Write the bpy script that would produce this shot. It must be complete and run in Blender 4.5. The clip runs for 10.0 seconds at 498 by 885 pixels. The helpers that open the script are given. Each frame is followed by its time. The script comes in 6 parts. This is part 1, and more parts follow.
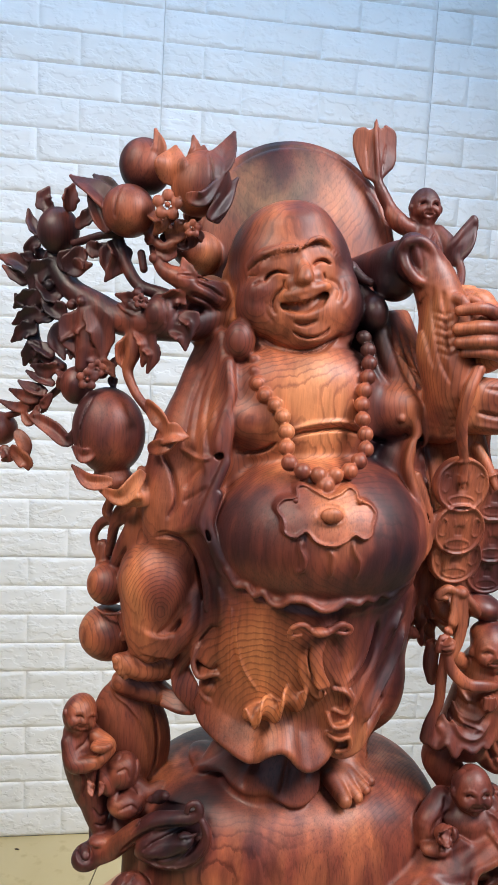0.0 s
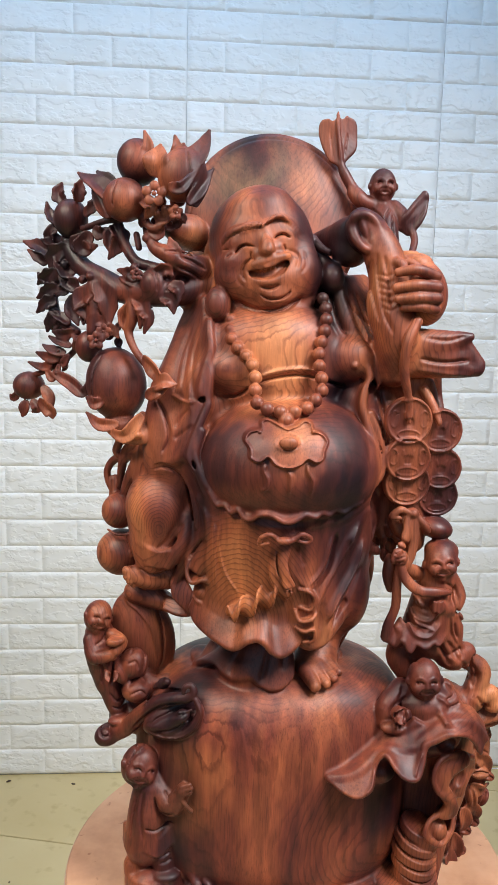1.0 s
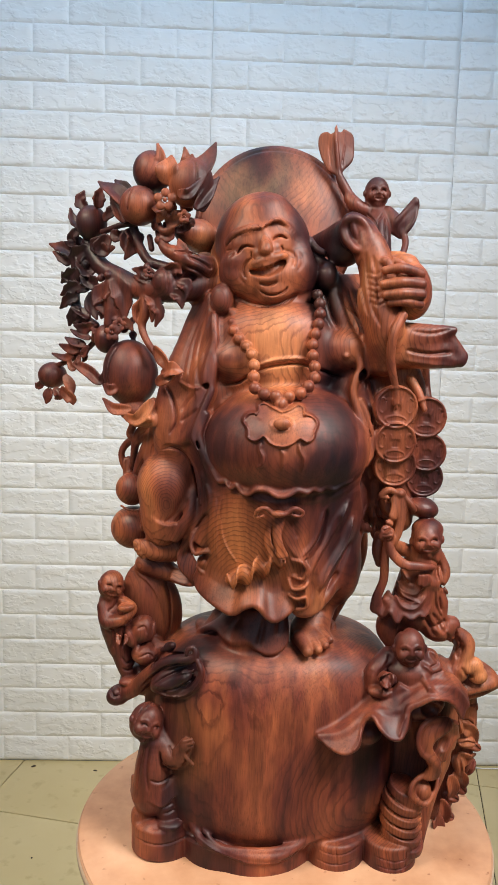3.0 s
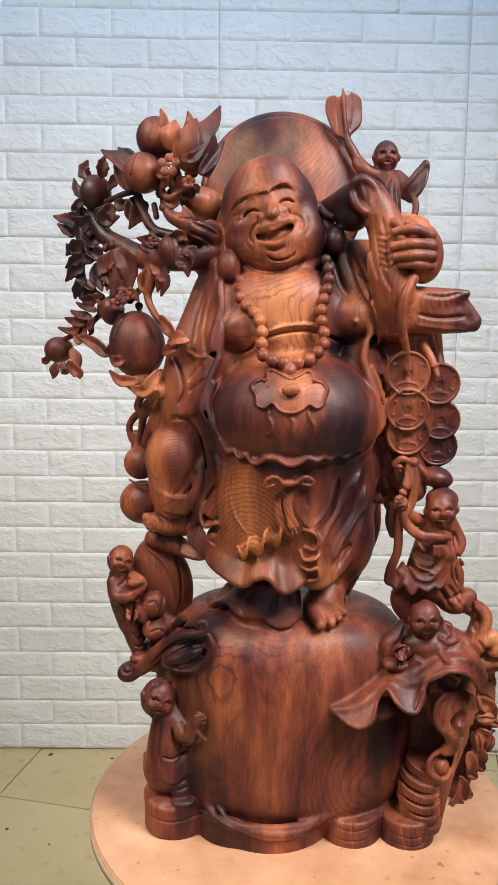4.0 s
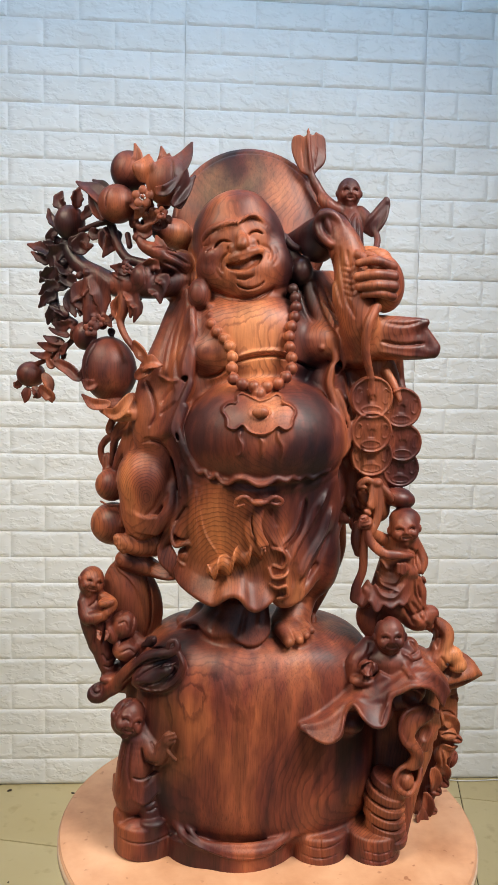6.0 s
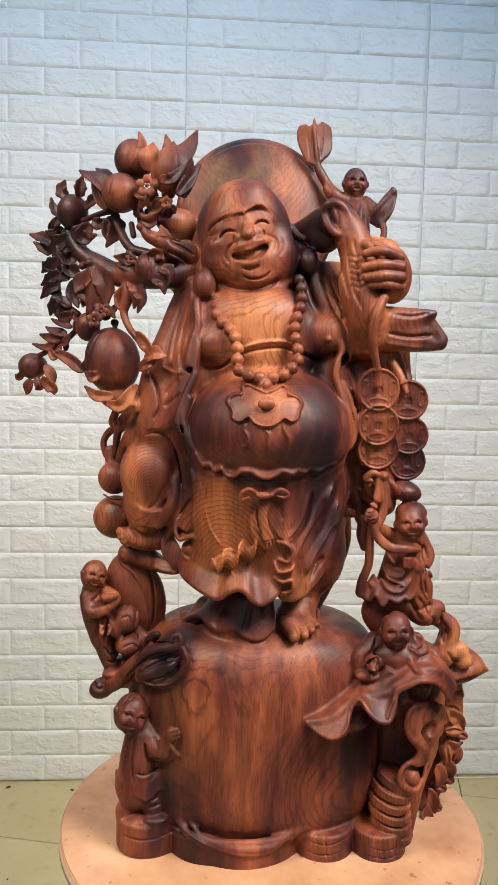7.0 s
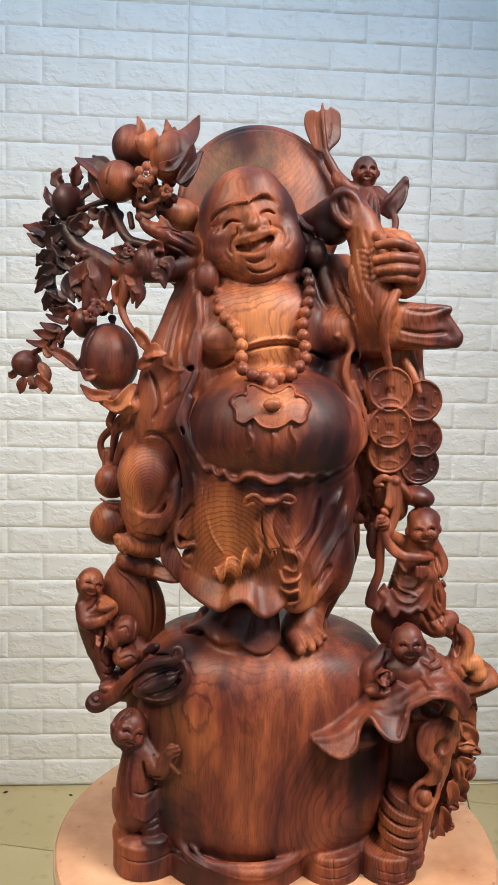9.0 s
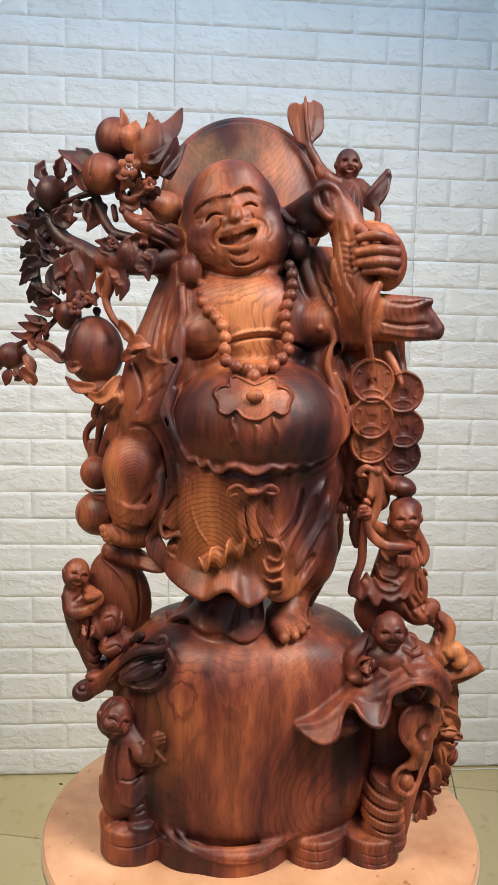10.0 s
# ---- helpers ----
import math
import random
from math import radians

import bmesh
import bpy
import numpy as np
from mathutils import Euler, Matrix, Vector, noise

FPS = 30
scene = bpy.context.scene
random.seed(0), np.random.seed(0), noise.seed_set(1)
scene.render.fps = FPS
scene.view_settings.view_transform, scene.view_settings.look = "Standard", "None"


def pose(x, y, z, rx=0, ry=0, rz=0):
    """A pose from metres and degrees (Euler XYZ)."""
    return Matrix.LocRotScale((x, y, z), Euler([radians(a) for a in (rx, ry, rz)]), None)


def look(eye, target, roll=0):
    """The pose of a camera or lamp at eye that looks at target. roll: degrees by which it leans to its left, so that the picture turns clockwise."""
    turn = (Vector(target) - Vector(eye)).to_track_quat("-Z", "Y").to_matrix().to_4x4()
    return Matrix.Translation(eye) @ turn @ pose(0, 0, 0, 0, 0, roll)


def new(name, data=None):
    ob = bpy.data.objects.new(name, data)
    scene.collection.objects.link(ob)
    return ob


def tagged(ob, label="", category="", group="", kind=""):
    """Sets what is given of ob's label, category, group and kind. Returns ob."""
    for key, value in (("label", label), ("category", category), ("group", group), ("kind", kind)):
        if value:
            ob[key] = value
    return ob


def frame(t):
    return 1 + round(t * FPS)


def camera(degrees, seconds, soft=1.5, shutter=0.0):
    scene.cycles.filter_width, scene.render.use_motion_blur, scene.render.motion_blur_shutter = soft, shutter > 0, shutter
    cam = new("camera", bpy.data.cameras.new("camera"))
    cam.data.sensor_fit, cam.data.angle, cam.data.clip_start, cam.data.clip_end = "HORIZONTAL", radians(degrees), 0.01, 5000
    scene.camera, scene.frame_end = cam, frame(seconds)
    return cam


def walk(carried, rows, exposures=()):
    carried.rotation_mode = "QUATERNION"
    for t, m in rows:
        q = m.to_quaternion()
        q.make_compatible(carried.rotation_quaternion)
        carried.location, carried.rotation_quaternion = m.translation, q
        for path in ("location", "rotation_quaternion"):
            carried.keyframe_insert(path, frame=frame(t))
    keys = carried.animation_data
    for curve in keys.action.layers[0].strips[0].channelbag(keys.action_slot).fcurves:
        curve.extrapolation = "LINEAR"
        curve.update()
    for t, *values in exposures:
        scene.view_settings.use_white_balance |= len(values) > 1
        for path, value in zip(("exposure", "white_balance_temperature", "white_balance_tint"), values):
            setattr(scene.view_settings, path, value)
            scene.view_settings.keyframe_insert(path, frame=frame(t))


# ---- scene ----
cam = camera(35.8, 10.0, soft=1.1)
PATH = [
    (0, (-0.247, -0.826, 1.355), (0.057, 1.136, 1.117), 3.1),
    (0.5, (-0.209, -0.883, 1.345), (-0.009, 1.09, 1.086), 2.5),
    (1, (-0.176, -0.992, 1.332), (-0.026, 0.983, 1.049), 1.4),
    (1.5, (-0.168, -1.063, 1.323), (-0.04, 0.913, 1.047), 0.8),
    (2, (-0.152, -1.086, 1.308), (-0.052, 0.894, 1.048), 0.9),
    (2.5, (-0.147, -1.09, 1.308), (-0.078, 0.894, 1.064), 1.7),
    (3.8, (-0.131, -1.069, 1.288), (-0.094, 0.914, 1.025), 1.0),
    (4, (-0.131, -1.069, 1.272), (-0.106, 0.914, 1.011), 0.8),
    (4.5, (-0.126, -1.074, 1.268), (-0.09, 0.911, 1.023), 0.5),
    (5, (-0.129, -1.086, 1.263), (-0.05, 0.902, 1.063), 0.4),
    (5.5, (-0.137, -1.1, 1.262), (-0.022, 0.889, 1.091), 0.8),
    (7, (-0.154, -1.088, 1.251), (-0.018, 0.899, 1.075), 1.3),
    (7.5, (-0.154, -1.071, 1.25), (-0.026, 0.916, 1.068), 1.3),
    (8, (-0.154, -1.053, 1.251), (-0.021, 0.934, 1.065), 1.1),
    (8.5, (-0.151, -1.038, 1.257), (-0.013, 0.949, 1.071), 1.3),
    (9, (-0.154, -1.037, 1.254), (-0.022, 0.95, 1.068), 1.4),
    (9.5, (-0.155, -1.042, 1.255), (-0.017, 0.943, 1.059), 1.2),
    (10, (-0.146, -1.047, 1.256), (0.01, 0.936, 1.046), 1.3),
]
# stops, kelvin and tint of the phone's own balance
BALANCE = ((0.0, 0.15, 5800, 11), (1.0, 0.1, 5900, 9), (1.8, 0.0, 6150, 11), (2.6, 0.0, 6300, 10), (4.0, 0.0, 6200, 12), (4.4, 0.0, 5700, 9), (4.7, 0.0, 5700, 9), (5.4, 0.0, 6300, 10), (7.0, 0.0, 6450, 10), (10.0, 0.0, 6450, 10))
walk(cam, [(t, look(eye, target, roll)) for t, eye, target, roll in PATH], BALANCE)

# ---- light: added, unseen lamps; warm from overhead, cool from the front and above the wall ----
world = bpy.data.worlds.new("world")
scene.world = world
world.use_nodes = True
world.node_tree.nodes["Background"].inputs[0].default_value = (0.55, 0.65, 0.8, 1)
world.node_tree.nodes["Background"].inputs[1].default_value = 0.3
scene.view_settings.exposure = 0.0


def area(name, eye, target, sx, sy, watts, colour):
    lamp = bpy.data.lights.new(name, "AREA")
    lamp.shape, lamp.size, lamp.size_y, lamp.energy, lamp.color = "RECTANGLE", sx, sy, watts, colour
    ob = new(name, lamp)
    ob.matrix_world = look(eye, target)
    return ob


# added lamps without fixtures: key from front right, warm fill for the lower left
for eye, target, watts, colour in (((0.78, -0.90, 2.42), (-0.04, -0.1, 0.75), 25, (1.0, 0.94, 0.86)), ((-1.10, -0.80, 2.42), (-0.42, 0.2, 0.40), 16, (1.0, 0.88, 0.68))):
    panel = area("ceiling_panel_light", eye, target, 0.9, 0.45, watts, colour)
    panel.data.spread = radians(122)
# cool fill added from behind the camera; the wall there has no opening
front_fill = area("high_window_light", (-0.5, -3.3, 2.2), (-0.3, 1.2, 1.3), 2.8, 0.9, 7, (0.55, 0.78, 1.0))
front_fill.data.spread = radians(120)
# blue lamp added under the closed ceiling to cool the top of the wall
area("skylight", (-0.15, 0.30, 2.82), (-0.15, 1.1, 1.5), 2.6, 0.5, 19, (0.45, 0.71, 1.0))


# ---- materials ----
def mat(name, rough=0.5, metal=0.0):
    m = bpy.data.materials.new(name)
    m.use_nodes = True
    n, l = m.node_tree.nodes, m.node_tree.links
    b = n["Principled BSDF"]
    b.inputs["Roughness"].default_value, b.inputs["Metallic"].default_value = rough, metal
    return m, n, l, b


def node(n, kind, **inputs):
    made = n.new(kind)
    for key, value in inputs.items():
        made.inputs[key.replace("_", " ")].default_value = value
    return made


def ramp(n, *stops):
    r = n.new("ShaderNodeValToRGB")
    while len(r.color_ramp.elements) < len(stops):
        r.color_ramp.elements.new(0.5)
    for e, (pos, col) in zip(r.color_ramp.elements, stops):
        e.position, e.color = pos, (*col, 1)
    return r


def mix(n, l, kind, fac, a, b):
    """A colour mix; fac, a and b are sockets or values."""
    x = n.new("ShaderNodeMix")
    x.data_type, x.blend_type = "RGBA", kind
    for i, v in ((0, fac), (6, a), (7, b)):
        if hasattr(v, "links"):
            l.new(v, x.inputs[i])
        else:
            x.inputs[i].default_value = v if i == 0 else (*v, 1)
    return x.outputs[2]


def bump(n, l, height, strength, distance, b):
    k = node(n, "ShaderNodeBump", Strength=strength, Distance=distance)
    l.new(height, k.inputs["Height"])
    l.new(k.outputs[0], b.inputs["Normal"])


def coords(n, l, scale=(1, 1, 1), rot=(0, 0, 0), loc=(0, 0, 0)):
    tc, mp = n.new("ShaderNodeTexCoord"), n.new("ShaderNodeMapping")
    mp.inputs["Scale"].default_value, mp.inputs["Rotation"].default_value, mp.inputs["Location"].default_value = scale, rot, loc
    l.new(tc.outputs["Object"], mp.inputs["Vector"])
    return mp.outputs[0]


def zones(n, l, place, spots):
    """Soft spots in the trunk, summed: middle and reach in millimetres, and weight."""
    total = None
    for c, reach, weight in spots:
        far = n.new("ShaderNodeVectorMath"); far.operation = "DISTANCE"
        l.new(place, far.inputs[0]); far.inputs[1].default_value = [x * 0.001 for x in c]
        near = node(n, "ShaderNodeMapRange", From_Min=0.0, From_Max=reach * 0.001, To_Min=weight, To_Max=0.0)
        near.interpolation_type = "SMOOTHSTEP"
        l.new(far.outputs["Value"], near.inputs["Value"])
        if total is None:
            total = near.outputs[0]
        else:
            plus = n.new("ShaderNodeMath"); plus.operation = "ADD"
            l.new(total, plus.inputs[0]); l.new(near.outputs[0], plus.inputs[1])
            total = plus.outputs[0]
    return total


def rosewood():
    """Oiled rosewood: wandering growth rings about an upright trunk, orange sapwood and dark heart."""
    m, n, l, b = mat("rosewood", 0.4)
    b.inputs["Specular IOR Level"].default_value = 0.40
    b.inputs["Coat Weight"].default_value, b.inputs["Coat Roughness"].default_value = 0.04, 0.3
    v = coords(n, l)

    def moved(scale, amount, detail):
        """The place, pushed about by a noise."""
        w = node(n, "ShaderNodeTexNoise", Scale=1.0, Detail=detail)
        l.new(coords(n, l, scale), w.inputs["Vector"])
        off = n.new("ShaderNodeVectorMath"); off.operation = "SUBTRACT"
        l.new(w.outputs["Color"], off.inputs[0]); off.inputs[1].default_value = (0.5, 0.5, 0.5)
        put = n.new("ShaderNodeVectorMath"); put.operation = "MULTIPLY_ADD"
        l.new(off.outputs[0], put.inputs[0]); put.inputs[1].default_value = (amount, amount, amount)
        l.new(v, put.inputs[2])
        return put.outputs[0]

    near = moved((5, 5, 4), 0.075, 2.0)
    mp = n.new("ShaderNodeMapping")
    mp.inputs["Location"].default_value = (0.05, -0.10, 0.0)
    mp.inputs["Rotation"].default_value = (radians(7), radians(-5), 0)
    mp.inputs["Scale"].default_value = (1.0, 1.0, 0.30)
    l.new(near, mp.inputs["Vector"])
    rings = n.new("ShaderNodeTexWave")
    rings.wave_type, rings.rings_direction, rings.wave_profile = "RINGS", "Z", "SAW"
    for key, value in (("Scale", 84.0), ("Distortion", 3.4), ("Detail", 3.0), ("Detail Scale", 1.4)):
        rings.inputs[key].default_value = value
    l.new(mp.outputs[0], rings.inputs["Vector"])
    # arched rings where a limb was cut across: the front cloth and the raised knee
    lines = rings.outputs["Fac"]
    for middle, over, reach, pitch in (((-49, -120, 363), (-50, -110, 425), 125, 62.0), ((-139, -90, 468), (-143, -90, 495), 62, 92.0)):
        at = n.new("ShaderNodeMapping")
        at.inputs["Scale"].default_value = (1.25, 0.25, 0.85)
        at.inputs["Location"].default_value = (-middle[0] * 0.00125, -middle[1] * 0.00025, -middle[2] * 0.00085)
        l.new(moved((7, 7, 7), 0.03, 2.0), at.inputs["Vector"])
        knot = n.new("ShaderNodeTexWave")
        knot.wave_type, knot.rings_direction, knot.wave_profile = "RINGS", "SPHERICAL", "SAW"
        for key, value in (("Scale", pitch), ("Distortion", 4.5), ("Detail", 3.0), ("Detail Scale", 1.0)):
            knot.inputs[key].default_value = value
        l.new(at.outputs[0], knot.inputs["Vector"])
        here = node(n, "ShaderNodeMapRange", From_Min=0.12, From_Max=0.25)
        l.new(zones(n, l, near, ((over, reach, 1.0),)), here.inputs["Value"])
        lines = mix(n, l, "MIX", here.outputs[0], lines, knot.outputs["Fac"])
    # broad zones: dark heart, red wood, orange wood, and some painted shade
    big = node(n, "ShaderNodeTexNoise", Scale=9.0, Detail=4.0, Roughness=0.6)
    l.new(mp.outputs[0], big.inputs["Vector"])
    # the dark spots on the left-hand figures and branch paint in shade
    spot = zones(n, l, near, (((-12, -95, 690), 90, 0.17), ((-4, -160, 590), 55, 0.12), ((-52, -110, 425), 90, 0.24), ((8, -140, 545), 135, -0.17), ((60, -130, 560), 70, 0.06), ((-28, -60, 850), 65, 0.18),
                              ((66, -100, 430), 90, -0.12), ((-95, -110, 180), 90, 0.16), ((122, -140, 130), 130, -0.10), ((-18, -70, 790), 80, 0.16), ((-210, 0, 760), 170, -0.10), ((-210, -30, 300), 110, -0.16), ((-205, -30, 630), 90, -0.18), ((-170, -40, 470), 80, -0.08),
                              ((262, -60, 270), 60, 0.16), ((-30, -60, 310), 60, -0.08), ((88, -50, 705), 60, 0.2), ((167, -120, 210), 100, -0.10), ((110, -90, 760), 60, 0.12), ((175, -110, 60), 70, 0.10), ((-110, 0, 785), 50, 0.26), ((126, 0, 870), 55, 0.24), ((-216, -40, 352), 55, -0.12),
                              ((-74, -110, 290), 75, 0.13), ((-16, -90, 800), 70, 0.06), ((-183, 0, 900), 75, -0.20), ((-207, 0, 856), 60, -0.12), ((125, -110, 290), 80, -0.06), ((-194, -60, 629), 60, -0.06)))
    wider = node(n, "ShaderNodeMapRange", From_Min=0.25, From_Max=0.75, To_Min=0.11, To_Max=0.89)
    l.new(big.outputs["Fac"], wider.inputs["Value"])
    plus = n.new("ShaderNodeMath"); plus.operation = "ADD"
    l.new(wider.outputs[0], plus.inputs[0]); l.new(spot, plus.inputs[1])
    base = ramp(n, (0.26, (0.013, 0.005, 0.008)), (0.40, (0.056, 0.0125, 0.0115)), (0.52, (0.152, 0.0355, 0.0200)), (0.66, (0.295, 0.084, 0.035)), (0.85, (0.50, 0.185, 0.072)))
    l.new(plus.outputs[0], base.inputs[0])
    # greenish yellow sapwood at the hat and the throat; hat tone includes painted sheen
    sap = zones(n, l, near, (((-20, 40, 890), 95, 0.75), ((-20, -80, 720), 35, 0.5), ((60, -60, 740), 50, 0.4)))
    wide = node(n, "ShaderNodeTexNoise", Scale=13.0, Detail=4.0)
    l.new(near, wide.inputs["Vector"])
    broken = n.new("ShaderNodeMath"); broken.operation = "MULTIPLY"; broken.use_clamp = True
    wr = node(n, "ShaderNodeMapRange", From_Min=0.38, From_Max=0.62)
    l.new(wide.outputs["Fac"], wr.inputs["Value"])
    l.new(sap, broken.inputs[0]); l.new(wr.outputs[0], broken.inputs[1])
    c0 = mix(n, l, "MIX", broken.outputs[0], base.outputs[0], (0.18, 0.105, 0.052))
    # honey-coloured wood on the front cloth and in a stripe up the plinth
    honey = zones(n, l, near, (((-50, -120, 425), 85, 0.75), ((-105, -120, 200), 60, 0.35), ((-105, -120, 130), 60, 0.35), ((165, -130, 60), 60, 0.4), ((-20, -95, 765), 50, 0.35)))
    c0 = mix(n, l, "MIX", honey, c0, (0.36, 0.116, 0.037))
    # streaks along the trunk
    streak = node(n, "ShaderNodeTexNoise", Scale=1.0, Detail=5.0, Roughness=0.65)
    l.new(coords(n, l, (75, 75, 7)), streak.inputs["Vector"])
    st = ramp(n, (0.30, (0.36, 0.29, 0.31)), (0.50, (1, 1, 1)), (0.70, (1.6, 1.5, 1.42)))
    l.new(streak.outputs["Fac"], st.inputs[0])
    c1 = mix(n, l, "MULTIPLY", 0.6, c0, st.outputs[0])
    # growth lines, in some parts drawn hard and in others faint
    line = ramp(n, (0.0, (1.15, 1.13, 1.1)), (0.62, (1.05, 1.03, 1.0)), (0.86, (0.46, 0.36, 0.36)), (1.0, (0.85, 0.8, 0.8)))
    l.new(lines, line.inputs[0])
    where = node(n, "ShaderNodeTexNoise", Scale=8.0, Detail=2.0)
    l.new(v, where.inputs["Vector"])
    hard = node(n, "ShaderNodeMapRange", From_Min=0.42, From_Max=0.64, To_Min=0.0, To_Max=0.72)
    l.new(where.outputs["Fac"], hard.inputs["Value"])
    clear = zones(n, l, v, (((-50, -120, 425), 95, 0.62), ((-143, -90, 495), 65, 0.15), ((-95, -110, 190), 90, 0.45), ((70, 40, 860), 70, 0.5), ((20, -60, 770), 45, 0.35), ((-12, -95, 690), 70, 0.3)))
    drawn = n.new("ShaderNodeMath"); drawn.operation = "ADD"; drawn.use_clamp = True
    l.new(hard.outputs[0], drawn.inputs[0]); l.new(clear, drawn.inputs[1])
    c2 = mix(n, l, "MULTIPLY", drawn.outputs[0], c1, line.outputs[0])
    # pores
    fib = node(n, "ShaderNodeTexNoise", Scale=1.0, Detail=2.0)
    l.new(coords(n, l, (700, 700, 40)), fib.inputs["Vector"])
    fr = ramp(n, (0.34, (0.38, 0.33, 0.33)), (0.48, (1.05, 1.05, 1.05)))
    l.new(fib.outputs["Fac"], fr.inputs[0])
    pore = node(n, "ShaderNodeMapRange", From_Min=0.2, From_Max=0.6, To_Min=0.45, To_Max=0.10)
    l.new(drawn.outputs[0], pore.inputs["Value"])
    l.new(mix(n, l, "MULTIPLY", pore.outputs[0], c2, fr.outputs[0]), b.inputs["Base Color"])
    rr = node(n, "ShaderNodeMapRange", From_Min=0.3, From_Max=0.7, To_Min=0.43, To_Max=0.58)
    l.new(wide.outputs["Fac"], rr.inputs["Value"])
    l.new(rr.outputs[0], b.inputs["Roughness"])
    tool = node(n, "ShaderNodeTexNoise", Scale=85.0, Detail=3.0)
    l.new(v, tool.inputs["Vector"])
    mixh = n.new("ShaderNodeMath"); mixh.operation = "MULTIPLY_ADD"
    l.new(fib.outputs["Fac"], mixh.inputs[0]); mixh.inputs[1].default_value = 0.2
    l.new(tool.outputs["Fac"], mixh.inputs[2])
    bump(n, l, mixh.outputs[0], 0.35, 0.0015, b)
    return m


def foam():
    m, n, l, b = mat("white_foam_panel", 0.42)
    v = coords(n, l)
    info = n.new("ShaderNodeObjectInfo")
    off = n.new("ShaderNodeVectorMath"); off.operation = "ADD"
    sp = n.new("ShaderNodeVectorMath"); sp.operation = "SCALE"; sp.inputs[0].default_value = (17, 5, 11)
    l.new(info.outputs["Random"], sp.inputs["Scale"])
    l.new(v, off.inputs[0]); l.new(sp.outputs[0], off.inputs[1])
    stain = node(n, "ShaderNodeTexNoise", Scale=3.0, Detail=4.0)
    l.new(off.outputs[0], stain.inputs["Vector"])
    c = ramp(n, (0.3, (0.74, 0.74, 0.73)), (0.7, (0.82, 0.82, 0.82)))
    l.new(stain.outputs["Fac"], c.inputs[0])
    l.new(c.outputs[0], b.inputs["Base Color"])
    def ledge(scale, lo, hi, seed):
        """Torn ledges: a noise with one steep step in it."""
        mp = n.new("ShaderNodeMapping")
        mp.inputs["Scale"].default_value, mp.inputs["Location"].default_value, mp.inputs["Rotation"].default_value = scale, (seed, 0, seed), (0, radians(24), 0)
        l.new(off.outputs[0], mp.inputs["Vector"])
        t = node(n, "ShaderNodeTexNoise", Scale=1.0, Detail=2.5, Roughness=0.55)
        l.new(mp.outputs[0], t.inputs["Vector"])
        r = node(n, "ShaderNodeMapRange", From_Min=lo, From_Max=hi)
        r.interpolation_type = "SMOOTHSTEP"
        l.new(t.outputs["Fac"], r.inputs["Value"])
        return r.outputs[0], t.outputs["Fac"]

    a, soft = ledge((17, 17, 30), 0.46, 0.56, 0.0)
    c, _ = ledge((26, 26, 44), 0.52, 0.60, 3.7)
    first = n.new("ShaderNodeMath"); first.operation = "MULTIPLY_ADD"
    l.new(c, first.inputs[0]); first.inputs[1].default_value = 0.7
    l.new(a, first.inputs[2])
    both = n.new("ShaderNodeMath"); both.operation = "MULTIPLY_ADD"
    l.new(soft, both.inputs[0]); both.inputs[1].default_value = 1.6
    l.new(first.outputs[0], both.inputs[2])
    bump(n, l, both.outputs[0], 0.42, 0.0028, b)
    return m


def floor_tile():
    m, n, l, b = mat("cream_floor_tile", 0.28)
    v = coords(n, l)
    a = node(n, "ShaderNodeTexNoise", Scale=2.2, Detail=5.0)
    l.new(v, a.inputs["Vector"])
    c = ramp(n, (0.3, (0.50, 0.40, 0.20)), (0.7, (0.62, 0.52, 0.30)))
    l.new(a.outputs["Fac"], c.inputs[0])
    d = node(n, "ShaderNodeTexNoise", Scale=24.0, Detail=4.0)
    l.new(v, d.inputs["Vector"])
    dr = ramp(n, (0.30, (0.75, 0.70, 0.62)), (0.42, (1, 1, 1)))
    l.new(d.outputs["Fac"], dr.inputs[0])
    l.new(mix(n, l, "MULTIPLY", 0.6, c.outputs[0], dr.outputs[0]), b.inputs["Base Color"])
    bump(n, l, a.outputs["Fac"], 0.1, 0.004, b)
    return m


def board():
    m, n, l, b = mat("worn_pinkish_board", 0.45)
    v = coords(n, l)
    a = node(n, "ShaderNodeTexNoise", Scale=9.0, Detail=6.0, Roughness=0.6)
    l.new(v, a.inputs["Vector"])
    c = ramp(n, (0.28, (0.36, 0.165, 0.085)), (0.48, (0.54, 0.285, 0.160)), (0.72, (0.66, 0.385, 0.235)))
    l.new(a.outputs["Fac"], c.inputs[0])
    sp = node(n, "ShaderNodeTexNoise", Scale=70.0, Detail=2.0)
    l.new(v, sp.inputs["Vector"])
    sr = ramp(n, (0.26, (0.5, 0.34, 0.26)), (0.33, (1, 1, 1)))
    l.new(sp.outputs["Fac"], sr.inputs[0])
    l.new(mix(n, l, "MULTIPLY", 0.8, c.outputs[0], sr.outputs[0]), b.inputs["Base Color"])
    bump(n, l, a.outputs["Fac"], 0.15, 0.002, b)
    return m


def plain(name, col, rough=0.6, scale=6.0, vary=0.12):
    m, n, l, b = mat(name, rough)
    v = coords(n, l)
    a = node(n, "ShaderNodeTexNoise", Scale=scale, Detail=5.0)
    l.new(v, a.inputs["Vector"])
    c = ramp(n, (0.3, [x * (1 - vary) for x in col]), (0.7, [min(1, x * (1 + vary)) for x in col]))
    l.new(a.outputs["Fac"], c.inputs[0])
    l.new(c.outputs[0], b.inputs["Base Color"])
    bump(n, l, a.outputs["Fac"], 0.1, 0.002, b)
    return m


